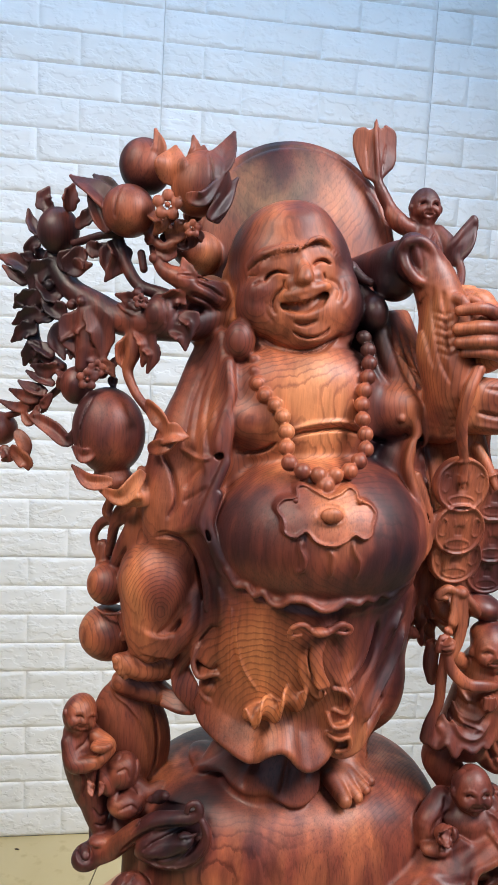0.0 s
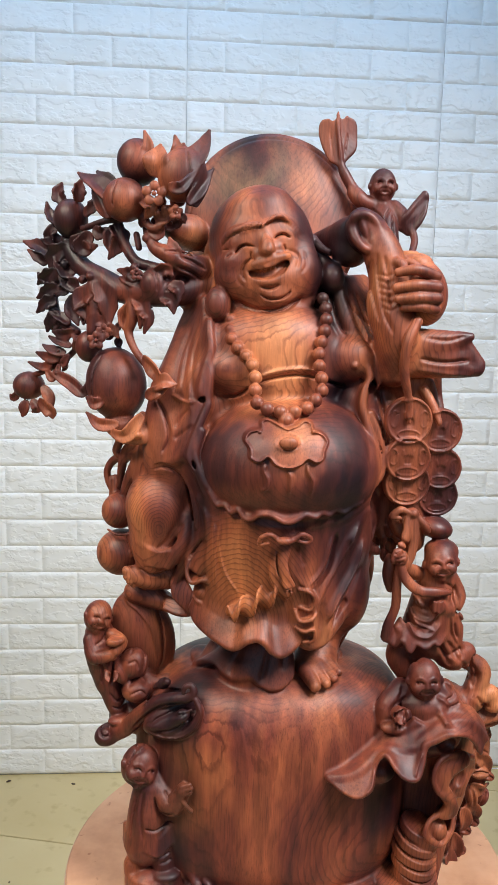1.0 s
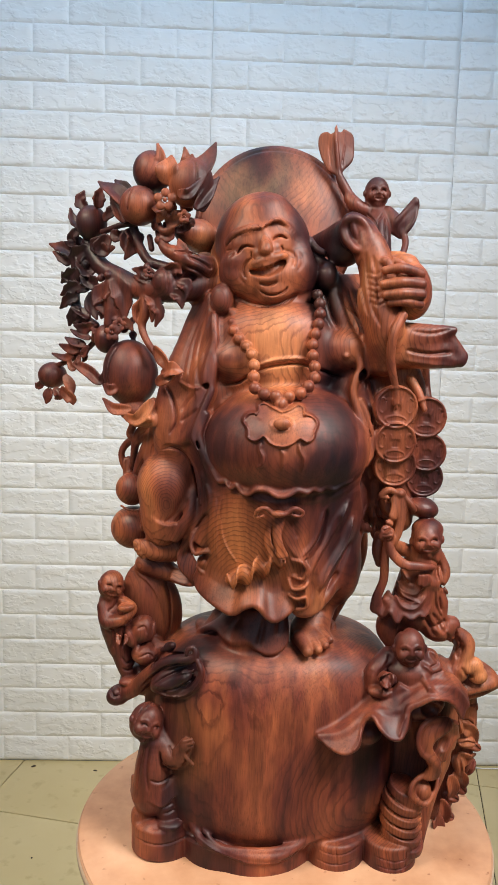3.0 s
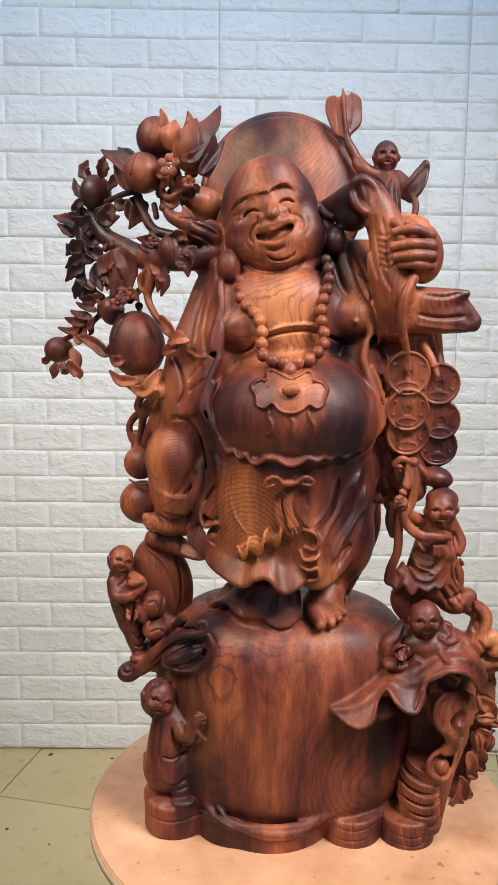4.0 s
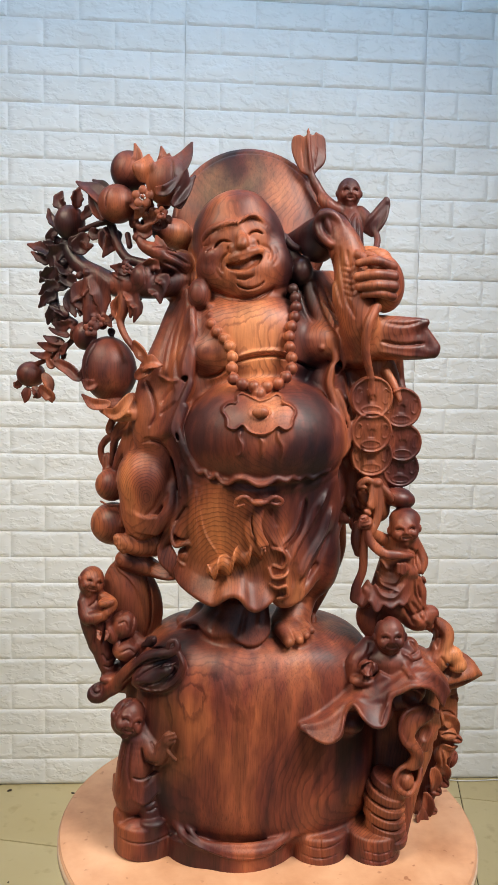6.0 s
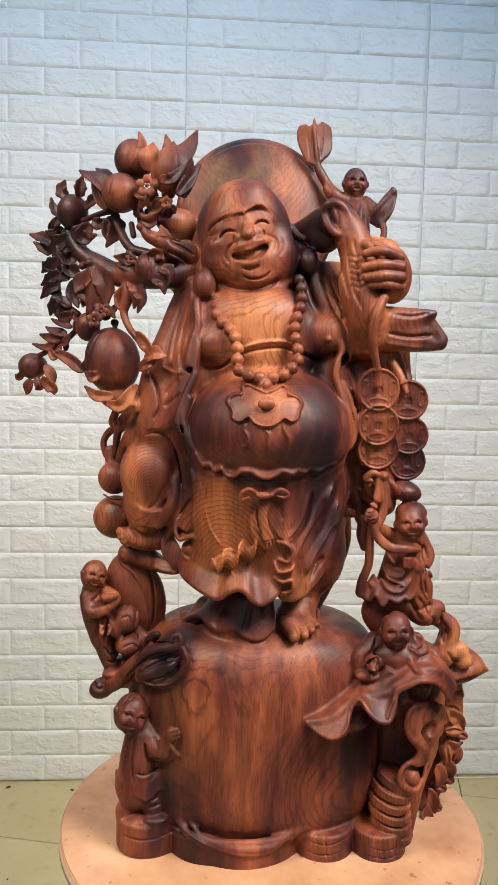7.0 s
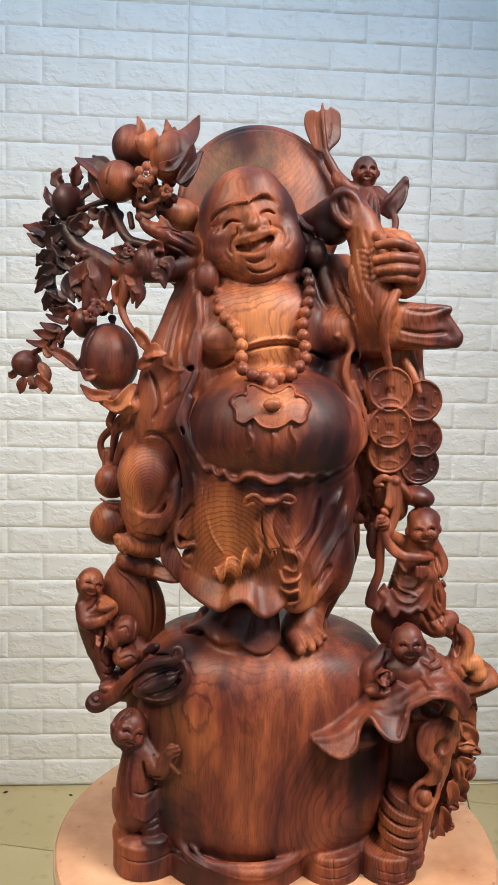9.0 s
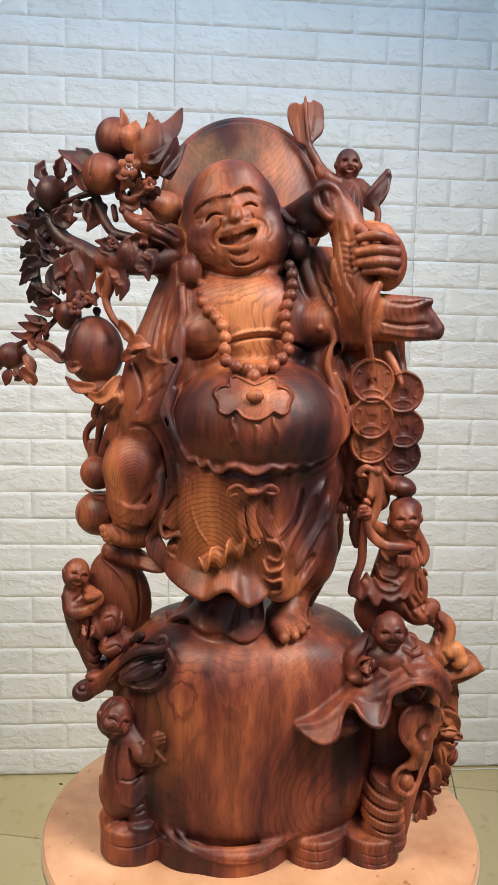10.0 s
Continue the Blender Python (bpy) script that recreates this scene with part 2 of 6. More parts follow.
ROSEWOOD, FOAM, TILE, BOARD = rosewood(), foam(), floor_tile(), board()
PLASTER = plain("white_plaster", (0.72, 0.72, 0.70), 0.8)
# kept dark so the unseen walls and ceiling bounce little light
UNSEEN_DARK = plain("dark_unseen_surround", (0.10, 0.092, 0.085), 0.9)
GROUT = plain("dark_tile_joint", (0.09, 0.065, 0.035), 0.9, 40)
RIM = plain("pale_board_edge", (0.50, 0.36, 0.26), 0.5, 60)
STEEL = mat("grey_steel", 0.4, 0.8)[0]


# ---- mesh helpers ----
def part(name, bm, material, parent=None, label=""):
    me = bpy.data.meshes.new(name)
    bm.to_mesh(me)
    bm.free()
    me.materials.append(material)
    ob = new(name, me)
    if parent:
        ob.parent = parent
    if label:
        ob["label"] = label
    return ob


def box(x0, x1, y0, y1, z0, z1, bevel=0.0):
    bm = bmesh.new()
    bmesh.ops.create_cube(bm, size=1, matrix=Matrix.LocRotScale(((x0 + x1) / 2, (y0 + y1) / 2, (z0 + z1) / 2), None, (x1 - x0, y1 - y0, z1 - z0)))
    if bevel:
        bmesh.ops.bevel(bm, geom=bm.edges[:], offset=bevel, segments=2, affect="EDGES")
    return bm


# ---- the room ----
WALL_Y = 1.2
X0, X1, Y0, ZC = -2.4, 2.6, -3.6, 2.9
wall_north = tagged(part("wall_north", box(X0, X1, WALL_Y + 0.004, WALL_Y + 0.16, 0, ZC), PLASTER), "plastered wall behind white foam brick panels", "wall", kind="structure")
# unseen enclosure, darkened only to hold down the fill on the statue
tagged(part("wall_west", box(X0 - 0.15, X0, Y0, WALL_Y + 0.16, 0, ZC), UNSEEN_DARK), "unseen side wall of the workshop, darkened to cut bounce light", "wall", kind="structure")
tagged(part("wall_east", box(X1, X1 + 0.15, Y0, WALL_Y + 0.16, 0, ZC), UNSEEN_DARK), "unseen side wall of the workshop, darkened to cut bounce light", "wall", kind="structure")
tagged(part("wall_south", box(X0 - 0.15, X1 + 0.15, Y0 - 0.15, Y0, 0, ZC), UNSEEN_DARK), "unseen wall opposite the panels, darkened to cut bounce light", "wall", kind="structure")
tagged(part("ceiling", box(X0 - 0.15, X1 + 0.15, Y0 - 0.15, WALL_Y + 0.16, ZC, ZC + 0.12), UNSEEN_DARK), "unseen ceiling, darkened to cut bounce light", "ceiling", kind="structure")
floor = tagged(part("floor", box(X0 - 0.15, X1 + 0.15, Y0 - 0.15, WALL_Y + 0.16, -0.1, -0.004), GROUT), "cream floor tiles with dark joints", "floor", kind="structure")


# ---- the carved statue: a solid modelled as a field of distances, in millimetres from the middle of its foot ----
CELL = np.array((1.22, 1.7, 1.22))
LOW, HIGH = np.array((-352.0, -185.0, -8.0)), np.array((332.0, 150.0, 1000.0))
AX = [np.arange(LOW[i], HIGH[i], CELL[i], dtype=np.float32) for i in range(3)]
FIELD = np.full([len(a) for a in AX], 40.0, dtype=np.float32)


def window(lo, hi):
    """The cells between two corners: slices and open coordinate grids."""
    s = []
    for i in range(3):
        a = int(max(0, math.floor((lo[i] - LOW[i]) / CELL[i])))
        b = int(min(len(AX[i]), math.ceil((hi[i] - LOW[i]) / CELL[i]) + 1))
        if b <= a:
            return None, None
        s.append(slice(a, b))
    return tuple(s), (AX[0][s[0]][:, None, None], AX[1][s[1]][None, :, None], AX[2][s[2]][None, None, :])


def blend(s, d, k, cut):
    f = FIELD[s]
    if cut:
        h = np.clip(0.5 - 0.5 * (f + d) / k, 0, 1)
        FIELD[s] = f + (-d - f) * h + k * h * (1 - h)
    else:
        h = np.clip(0.5 + 0.5 * (f - d) / k, 0, 1)
        FIELD[s] = f + (d - f) * h - k * h * (1 - h)


def turn(rot):
    return np.array(Euler([radians(a) for a in rot]).to_matrix(), dtype=np.float32)


def local(c, rot, g):
    x, y, z = g[0] - c[0], g[1] - c[1], g[2] - c[2]
    m = turn(rot)
    return [m[0][i] * x + m[1][i] * y + m[2][i] * z for i in range(3)]


def ell(c, r, rot=(0, 0, 0), k=4.0, cut=False):
    """An ellipsoid."""
    R = max(r) + k + 3
    s, g = window(np.array(c) - R, np.array(c) + R)
    if s:
        p = local(c, rot, g)
        k0 = np.sqrt(sum((p[i] / r[i]) ** 2 for i in range(3))) + 1e-6
        k1 = np.sqrt(sum((p[i] / r[i] ** 2) ** 2 for i in range(3))) + 1e-6
        blend(s, k0 * (k0 - 1) / k1, k, cut)


def ball(c, r, k=4.0, cut=False):
    ell(c, (r, r, r), (0, 0, 0), k, cut)


def rbox(c, h, rnd, rot=(0, 0, 0), k=4.0, cut=False):
    """A box of half sizes h with round edges."""
    R = math.sqrt(sum(a * a for a in h)) + k + 3
    s, g = window(np.array(c) - R, np.array(c) + R)
    if s:
        q = [np.abs(a) - (h[i] - rnd) for i, a in enumerate(local(c, rot, g))]
        d = np.sqrt(sum(np.maximum(a, 0) ** 2 for a in q)) + np.minimum(np.maximum(np.maximum(q[0], q[1]), q[2]), 0) - rnd
        blend(s, d, k, cut)


def drum(c, r, h, rot=(0, 0, 0), rnd=2.0, k=3.0, cut=False):
    """A round disc of radius r and half height h about its own z axis."""
    R = math.hypot(r, h) + k + 3
    s, g = window(np.array(c) - R, np.array(c) + R)
    if s:
        p = local(c, rot, g)
        a, b = np.sqrt(p[0] ** 2 + p[1] ** 2) - (r - rnd), np.abs(p[2]) - (h - rnd)
        blend(s, np.minimum(np.maximum(a, b), 0) + np.sqrt(np.maximum(a, 0) ** 2 + np.maximum(b, 0) ** 2) - rnd, k, cut)


def spline(pts, sub=5):
    """A smooth line through points of any dimension."""
    p = np.array(pts, dtype=float)
    if len(p) < 3:
        return np.array([p[0] + (p[1] - p[0]) * t for t in np.linspace(0, 1, sub + 1)])
    e = np.vstack((2 * p[0] - p[1], p, 2 * p[-1] - p[-2]))
    out = []
    for i in range(1, len(e) - 2):
        a, b, c, d = e[i - 1:i + 3]
        for t in np.arange(sub) / sub:
            out.append(0.5 * (2 * b + (c - a) * t + (2 * a - 5 * b + 4 * c - d) * t * t + (3 * b - a - 3 * c + d) * t ** 3))
    return np.array(out + [p[-1]])


def tube(pts, rad, k=4.0, cut=False, flat=None, thin=1.0, sub=5):
    """A round bar along a smooth line; with flat (a direction) it is pressed to half thickness thin along it."""
    rad = rad if hasattr(rad, "__len__") else [rad] * len(pts)
    line = spline([(*p, r) for p, r in zip(pts, rad)], sub)
    line[:, 3] = np.maximum(line[:, 3], 0.5)
    R = line[:, 3].max() + k + 3
    s, g = window(line[:, :3].min(0) - R, line[:, :3].max(0) + R)
    if not s:
        return
    field = np.full([x.stop - x.start for x in s], 40.0, dtype=np.float32)
    n = np.array(flat, dtype=float) / np.linalg.norm(flat) if flat is not None else None
    for a, b in zip(line[:-1], line[1:]):
        R = max(a[3], b[3]) + k + 3
        t, g = window(np.minimum(a[:3], b[:3]) - R, np.maximum(a[:3], b[:3]) + R)
        if not t:
            continue
        ab = b[:3] - a[:3]
        q = [g[i] - a[i] for i in range(3)]
        h = np.clip((q[0] * ab[0] + q[1] * ab[1] + q[2] * ab[2]) / max(1e-6, float(ab @ ab)), 0, 1).astype(np.float32)
        o = [q[i] - h * ab[i] for i in range(3)]
        r = a[3] + (b[3] - a[3]) * h
        dd = o[0] ** 2 + o[1] ** 2 + o[2] ** 2
        if n is None:
            d = np.sqrt(dd) - r
        else:
            v2 = (o[0] * n[0] + o[1] * n[1] + o[2] * n[2]) ** 2
            f2 = np.maximum(1.0, (r / thin) ** 2)
            e = np.sqrt(dd + (f2 - 1) * v2) + 1e-4
            d = (e - r) * e / (np.sqrt(np.maximum(0, dd - v2) + f2 * f2 * v2) + 1e-4)
        u = tuple(slice(x.start - y.start, x.stop - y.start) for x, y in zip(t, s))
        field[u] = np.minimum(field[u], d)
    blend(s, field, k, cut)


def web(a, b, t, k, cut=False):
    """A skin of half thickness t between two dense lines of points."""
    R = t + k + 3
    s, g = window(np.minimum(a.min(0), b.min(0)) - R, np.maximum(a.max(0), b.max(0)) + R)
    if not s:
        return
    field = np.full([x.stop - x.start for x in s], 40.0, dtype=np.float32)
    for p, q in zip(a, b):
        u, g = window(np.minimum(p, q) - R, np.maximum(p, q) + R)
        if not u:
            continue
        pq = q - p
        o = [g[i] - p[i] for i in range(3)]
        h = np.clip((o[0] * pq[0] + o[1] * pq[1] + o[2] * pq[2]) / max(1e-6, float(pq @ pq)), 0, 1).astype(np.float32)
        d = np.sqrt(sum((o[i] - h * pq[i]) ** 2 for i in range(3))) - t
        w = tuple(slice(x.start - y.start, x.stop - y.start) for x, y in zip(u, s))
        field[w] = np.minimum(field[w], d)
    blend(s, field, k, cut)


def sheet(edge, root, t=2.2, k=3.0):
    """A cloth of half thickness t, drawn between two smooth lines."""
    gap = max(math.dist(p, q) for line in (edge, root) for p, q in zip(line, line[1:]))
    sub = max(8, int(gap / min(1.6, t * 0.8)))
    web(spline(edge, sub), spline(root, sub), t, k)


def blade(pts, wide, face=(0, -1, 0), fold=0.45, t=1.5, k=1.2, notch=0.0):
    """A carved leaf: two halves folded along the midrib, broad near its foot, with a drawn-out tip."""
    span = sum(math.dist(p, q) for p, q in zip(pts, pts[1:]))
    line = spline(pts, max(6, int((span + wide) / (len(pts) - 1))))
    f = np.array(face, dtype=float) / np.linalg.norm(face)
    go = np.gradient(line, axis=0)
    side = np.cross(go, f)
    side /= np.linalg.norm(side, axis=1)[:, None] + 1e-6
    u = np.linspace(0, 1, len(line))
    w = wide * np.maximum(0.06, np.sin(np.pi * (0.12 + 0.88 * u ** 0.85)) ** 0.9) * (1 + notch * np.sin(u * 21))
    up = f * (fold * w * (0.5 + 0.9 * np.sin(u * 4.0)))[:, None]
    web(line, line + side * w[:, None] + up, t, k)
    web(line, line - side * w[:, None] + up, t, k)


def leaf(pts, wide, flat=(0, -1, 0), thin=2.0, k=2.0):
    """A thin blade along a line, wide in its middle and pointed at its end."""
    m = len(pts)
    line = spline(pts, 4)
    bend = np.array(flat, dtype=float) / np.linalg.norm(flat)
    m = len(line)
    wave = [wide * math.sin(math.pi * (0.10 + 0.90 * i / (m - 1))) ** 1.15 * (1 + 0.16 * math.sin(2.4 * i)) for i in range(m)]
    curl = [tuple(p + bend * wide * 0.35 * math.cos(2.0 * math.pi * i / (m - 1))) for i, p in enumerate(line)]
    tube(curl, [max(0.7, w) for w in wave], k, False, flat, thin, 2)


def crease(pts, w, h, reach=24.0, sub=6):
    """A groove (h > 0) or a ridge (h < 0) on the front surface along a line, w wide."""
    line = spline(pts, sub)
    lo, hi = line.min(0) - 3 * w, line.max(0) + 3 * w
    lo[1], hi[1] = line[:, 1].min() - reach, line[:, 1].max() + reach
    s, g = window(lo, hi)
    if not s:
        return
    x, z = np.broadcast_arrays(g[0][:, 0, :], g[2][0])
    amount = np.zeros(x.shape)
    closed = np.abs(line[0] - line[-1]).max() < 1e-6
    for i, (a, b) in enumerate(zip(line[:-1], line[1:])):
        dx, dz = b[0] - a[0], b[2] - a[2]
        t = np.clip(((x - a[0]) * dx + (z - a[2]) * dz) / max(1e-6, dx * dx + dz * dz), 0, 1)
        u = np.abs((i + t) / (len(line) - 1) * 2 - 1)
        taper = 1.0 if closed else 1 - 0.85 * u ** 6
        far = np.sqrt((x - a[0] - t * dx) ** 2 + (z - a[2] - t * dz) ** 2)
        amount = np.maximum(amount, taper * np.maximum(0, 1 - far / (1.9 * w * (taper if closed else 0.5 + 0.5 * taper))) ** 1.5)
    FIELD[s] += (h * 1.55 * amount)[:, None, :].astype(np.float32)


def patch(pts, h, w=1.5, reach=24.0, sub=4):
    """Raises (h > 0) or sinks the front surface inside a closed outline by h, with an edge w wide."""
    line = spline(list(pts) + [pts[0]], sub)
    lo, hi = line.min(0) - 3 * w, line.max(0) + 3 * w
    lo[1], hi[1] = line[:, 1].min() - reach, line[:, 1].max() + reach
    s, g = window(lo, hi)
    if not s:
        return
    x, z = np.broadcast_arrays(g[0][:, 0, :], g[2][0])
    best, odd = np.full(x.shape, 1e6), np.zeros(x.shape, dtype=bool)
    for a, b in zip(line[:-1], line[1:]):
        dx, dz = b[0] - a[0], b[2] - a[2]
        t = np.clip(((x - a[0]) * dx + (z - a[2]) * dz) / max(1e-6, dx * dx + dz * dz), 0, 1)
        best = np.minimum(best, (x - a[0] - t * dx) ** 2 + (z - a[2] - t * dz) ** 2)
        if abs(dz) > 1e-6:
            odd ^= ((a[2] > z) != (b[2] > z)) & (x < dx * (z - a[2]) / dz + a[0])
    d = np.where(odd, np.sqrt(best), -np.sqrt(best))
    FIELD[s] -= (h * np.clip(0.5 + d / (2 * w), 0, 1))[:, None, :].astype(np.float32)


def oval(c, rx, rz, tilt=0.0, n=10):
    """Points of an upright oval about c."""
    a, out = radians(tilt), []
    for i in range(n):
        t = 2 * math.pi * i / n
        x, z = rx * math.cos(t), rz * math.sin(t)
        out.append((c[0] + x * math.cos(a) - z * math.sin(a), c[1], c[2] + x * math.sin(a) + z * math.cos(a)))
    return out


def ring(c, rx, rz, w, h, tilt=0.0, reach=24.0):
    o = oval(c, rx, rz, tilt)
    crease(o + [o[0]], w, h, reach)


def cast(name, material):
    """The surface of the field as one smooth mesh."""
    inside = FIELD < 0
    n = [k - 1 for k in FIELD.shape]
    count = np.zeros(n, dtype=np.uint8)
    for i in range(8):
        o = (i & 1, i >> 1 & 1, i >> 2 & 1)
        count += inside[o[0]:o[0] + n[0], o[1]:o[1] + n[1], o[2]:o[2] + n[2]]
    cells = np.argwhere((count > 0) & (count < 8))
    del count
    corner = {o: FIELD[cells[:, 0] + o[0], cells[:, 1] + o[1], cells[:, 2] + o[2]] for o in np.ndindex(2, 2, 2)}
    total, hits = np.zeros((len(cells), 3)), np.zeros(len(cells))
    for o in np.ndindex(2, 2, 2):
        for axis in range(3):
            if o[axis]:
                continue
            e = list(o); e[axis] = 1
            a, b = corner[o], corner[tuple(e)]
            cross = (a < 0) != (b < 0)
            t = np.where(cross, a / np.where(cross, a - b, 1), 0)
            place = np.tile(np.array(o, dtype=float), (len(cells), 1))
            place[:, axis] += t
            total += place * cross[:, None]
            hits += cross
    verts = (cells + total / hits[:, None]) * CELL + LOW
    index = np.full(n, -1, dtype=np.int32)
    index[cells[:, 0], cells[:, 1], cells[:, 2]] = np.arange(len(cells))
    quads = []
    for axis in range(3):
        u, v = (axis + 1) % 3, (axis + 2) % 3
        sl = [slice(0, k) for k in n]
        a = [slice(1, k) for k in n]
        b = list(a)
        a[axis], b[axis] = slice(0, n[axis]), slice(1, n[axis] + 1)
        ia, ib = inside[tuple(a)], inside[tuple(b)]
        for first, flip in ((True, False), (False, True)):
            e = np.argwhere(ia & ~ib if first else ~ia & ib)
            for j in range(3):
                if j != axis:
                    e[:, j] += 1
            ring = []
            for du, dv in ((-1, -1), (0, -1), (0, 0), (-1, 0)):
                c = e.copy()
                c[:, u] += du
                c[:, v] += dv
                ring.append(index[c[:, 0], c[:, 1], c[:, 2]])
            q = np.stack(ring[::-1] if flip else ring, 1)
            quads.append(q[(q >= 0).all(1)])
    quads = np.concatenate(quads)
    me = bpy.data.meshes.new(name)
    me.vertices.add(len(verts))
    me.vertices.foreach_set("co", (verts * 0.001).astype(np.float32).ravel())
    me.loops.add(quads.size)
    me.loops.foreach_set("vertex_index", quads.astype(np.int32).ravel())
    me.polygons.add(len(quads))
    me.polygons.foreach_set("loop_start", np.arange(0, quads.size, 4, dtype=np.int32))
    me.polygons.foreach_set("use_smooth", np.ones(len(quads), dtype=bool))
    me.update(calc_edges=True)
    me.validate()
    me.materials.append(material)
    return new(name, me)


def child(head, rx, ry, rz, tilt=0.0, yaw=0.0):
    """A carved child's round laughing face, turned by tilt and yaw."""
    ell(head, (rx, ry, rz), (0, tilt, 0), k=3)
    m = turn((0, tilt, yaw))

    def at(x, z, out=1.0):
        y = -ry * out * math.sqrt(max(0.05, 1 - (x * x + z * z) * 0.85))
        v = m @ np.array((x * rx, y, z * rz))
        return (head[0] + float(v[0]), head[1] + float(v[1]), head[2] + float(v[2]))

    for s in (-1, 1):
        ball(at(0.44 * s, -0.24, 0.72), 0.40 * rx, k=2.5)
        tube([at(0.62 * s, 0.22, 0.96), at(0.38 * s, 0.34, 0.97), at(0.14 * s, 0.24, 0.97)], 0.07 * rx, k=1.5)
        crease([at(0.60 * s, 0.02), at(0.38 * s, 0.13), at(0.17 * s, 0.05)], 0.8, 3.2, reach=8)
        crease([at(0.24 * s, -0.20), at(0.44 * s, -0.36), at(0.46 * s, -0.50)], 0.8, 1.6, reach=8)
        ell(at(1.0 * s, -0.05, 0.4), (0.14 * rx, 0.2 * rx, 0.28 * rx), k=1.5)
    tube([at(0, 0.16, 0.97), at(0, -0.10, 1.02)], [0.07 * rx, 0.11 * rx], k=2)
    for s in (-1, 1):
        ball(at(0.12 * s, -0.13, 0.97), 0.08 * rx, k=1.5)
    tube([at(-0.34, -0.36, 1.0), at(-0.16, -0.45, 1.02), at(0.16, -0.45, 1.02), at(0.34, -0.36, 1.0)], [0.04 * rx, 0.09 * rx, 0.09 * rx, 0.04 * rx], k=0.8, cut=True)
    tube([at(-0.30, -0.48, 0.98), at(0, -0.57, 0.98), at(0.30, -0.46, 0.96)], 0.05 * rx, k=2)
    ball(at(0, -0.78, 0.82), 0.20 * rx, k=4)


# plinth of rounded lobes
def lobe(front, r, h=30):
    drum((front[0], front[1] + r, h / 2 - 4), r, h / 2 + 4, rnd=5, k=4)


lobe((-137, -114, 0), 42, 32)
lobe((-15, -142, 0), 90, 30)
lobe((-56, -132, 0), 60, 30)
lobe((92, -131, 0), 40, 34)
lobe((165, -134, 0), 36, 34)
drum((20, 30, 14), 125, 19, rnd=6, k=6)
tube([(-96, -110, 46), (-82, -125, 34), (-43, -133, 31), (-1, -135, 31), (35, -130, 35), (61, -120, 43)], 5, k=4)
for a in ([(68, -126, 25), (93, -130, 23), (127, -124, 29)], [(140, -126, 19), (169, -132, 16), (199, -124, 21)], [(143, -126, 7), (169, -132, 5), (194, -126, 9)], [(65, -126, 11), (89, -130, 9), (119, -126, 13)],
          [(89, -130, 36), (91, -130, 6)], [(155, -130, 31), (158, -130, 1)], [(181, -130, 30), (180, -130, 1)], [(-165, -112, 22), (-143, -114, 18), (-114, -114, 22)], [(-143, -114, 33), (-141, -114, 4)], [(-122, -114, 33), (-121, -114, 4)]):
    crease(a, 0.9, 1.5, reach=22)
crease([(-91, -126, 43), (-55, -138, 28), (-13, -142, 20), (31, -136, 23), (50, -128, 34)], 2.4, -2.5, reach=22)
tube([(-83, -118, 47), (-68, -128, 36), (-41, -136, 27), (-9, -140, 25), (23, -136, 28), (46, -126, 39)], [2, 4, 5, 5, 5, 3], k=3)
tube([(-64, -118, 39), (-37, -124, 30), (-8, -126, 28), (21, -124, 32)], [4, 7, 8, 5], k=3, cut=True)
# sack: a plump upright cushion
def cushion(c, r, k):
    s, g = window(np.array(c) - np.array(r) - 25, np.array(c) + np.array(r) + 25)
    x, y, z = (np.abs(g[i] - c[i]) / r[i] for i in range(3))
    plan = (x ** 2.4 + y ** 2.4) ** (1 / 2.4)
    blend(s, ((plan ** 4.2 + z ** 4.2) ** (1 / 4.2) - 1) * min(r), k, False)


cushion((9, -10, 146), (172, 126, 146), 6)
for a, w, h in (([(-117, -100, 206), (-101, -115, 154), (-102, -115, 80)], 16, 1.5), ([(65, -120, 258), (94, -130, 204), (90, -130, 101)], 20, 2), ([(-47, -120, 265), (-32, -135, 178), (-37, -130, 73)], 20, -1.5)):
    crease(a, w, h, reach=40)

# lower garment, legs and foot
tube([(-17, -36, 365), (-24, -46, 318), (-28, -56, 294)], [41.2, 39.8, 44], k=6)
tube([(-68, -30, 305), (-83, -36, 291)], [14.2, 9.9], k=8)
foot_hem = [(-96, -40, 288), (-85, -55, 298), (-72, -68, 302), (-63, -82, 297), (-50, -92, 294), (-32, -98, 298), (-20, -103, 291), (-7, -105, 286), (7, -103, 289), (16, -98, 299), (17, -92, 314)]
sheet(foot_hem, [(-64, -38, 304), (-58, -48, 314), (-52, -58, 320), (-47, -68, 325), (-40, -78, 329), (-28, -84, 331), (-18, -88, 332), (-8, -90, 333), (2, -90, 333), (11, -88, 332), (15, -84, 331)], 4, k=5)
tube(foot_hem, 2.2, k=1.5)
for a in ([(-11, -92, 329), (-16, -98, 307), (-20, -103, 293)], [(-42, -80, 325), (-52, -88, 310), (-56, -90, 297)], [(8, -92, 329), (6, -98, 307)]):
    crease(a, 3.5, 1.6, reach=24)
ell((-83, -15, 287), (21.3, 30, 8.5), (0, 15, 0), k=4)
tube([(75, -40, 382), (64, -40, 328), (53, -55, 302)], [35.5, 24.1, 25.6], k=8)
ell((53, -68, 295), (29.8, 36, 18.5), (10, 25, 0), k=6)
tube([(59, -75, 307), (75, -92, 299)], [7.1, 5], k=2)
tube([(53, -82, 304), (68, -100, 295)], [7.1, 5.3], k=2)
tube([(47, -88, 302), (58, -106, 291)], [7.1, 5.7], k=2)
tube([(36, -88, 300), (44, -110, 290)], [9.9, 7.1], k=2)
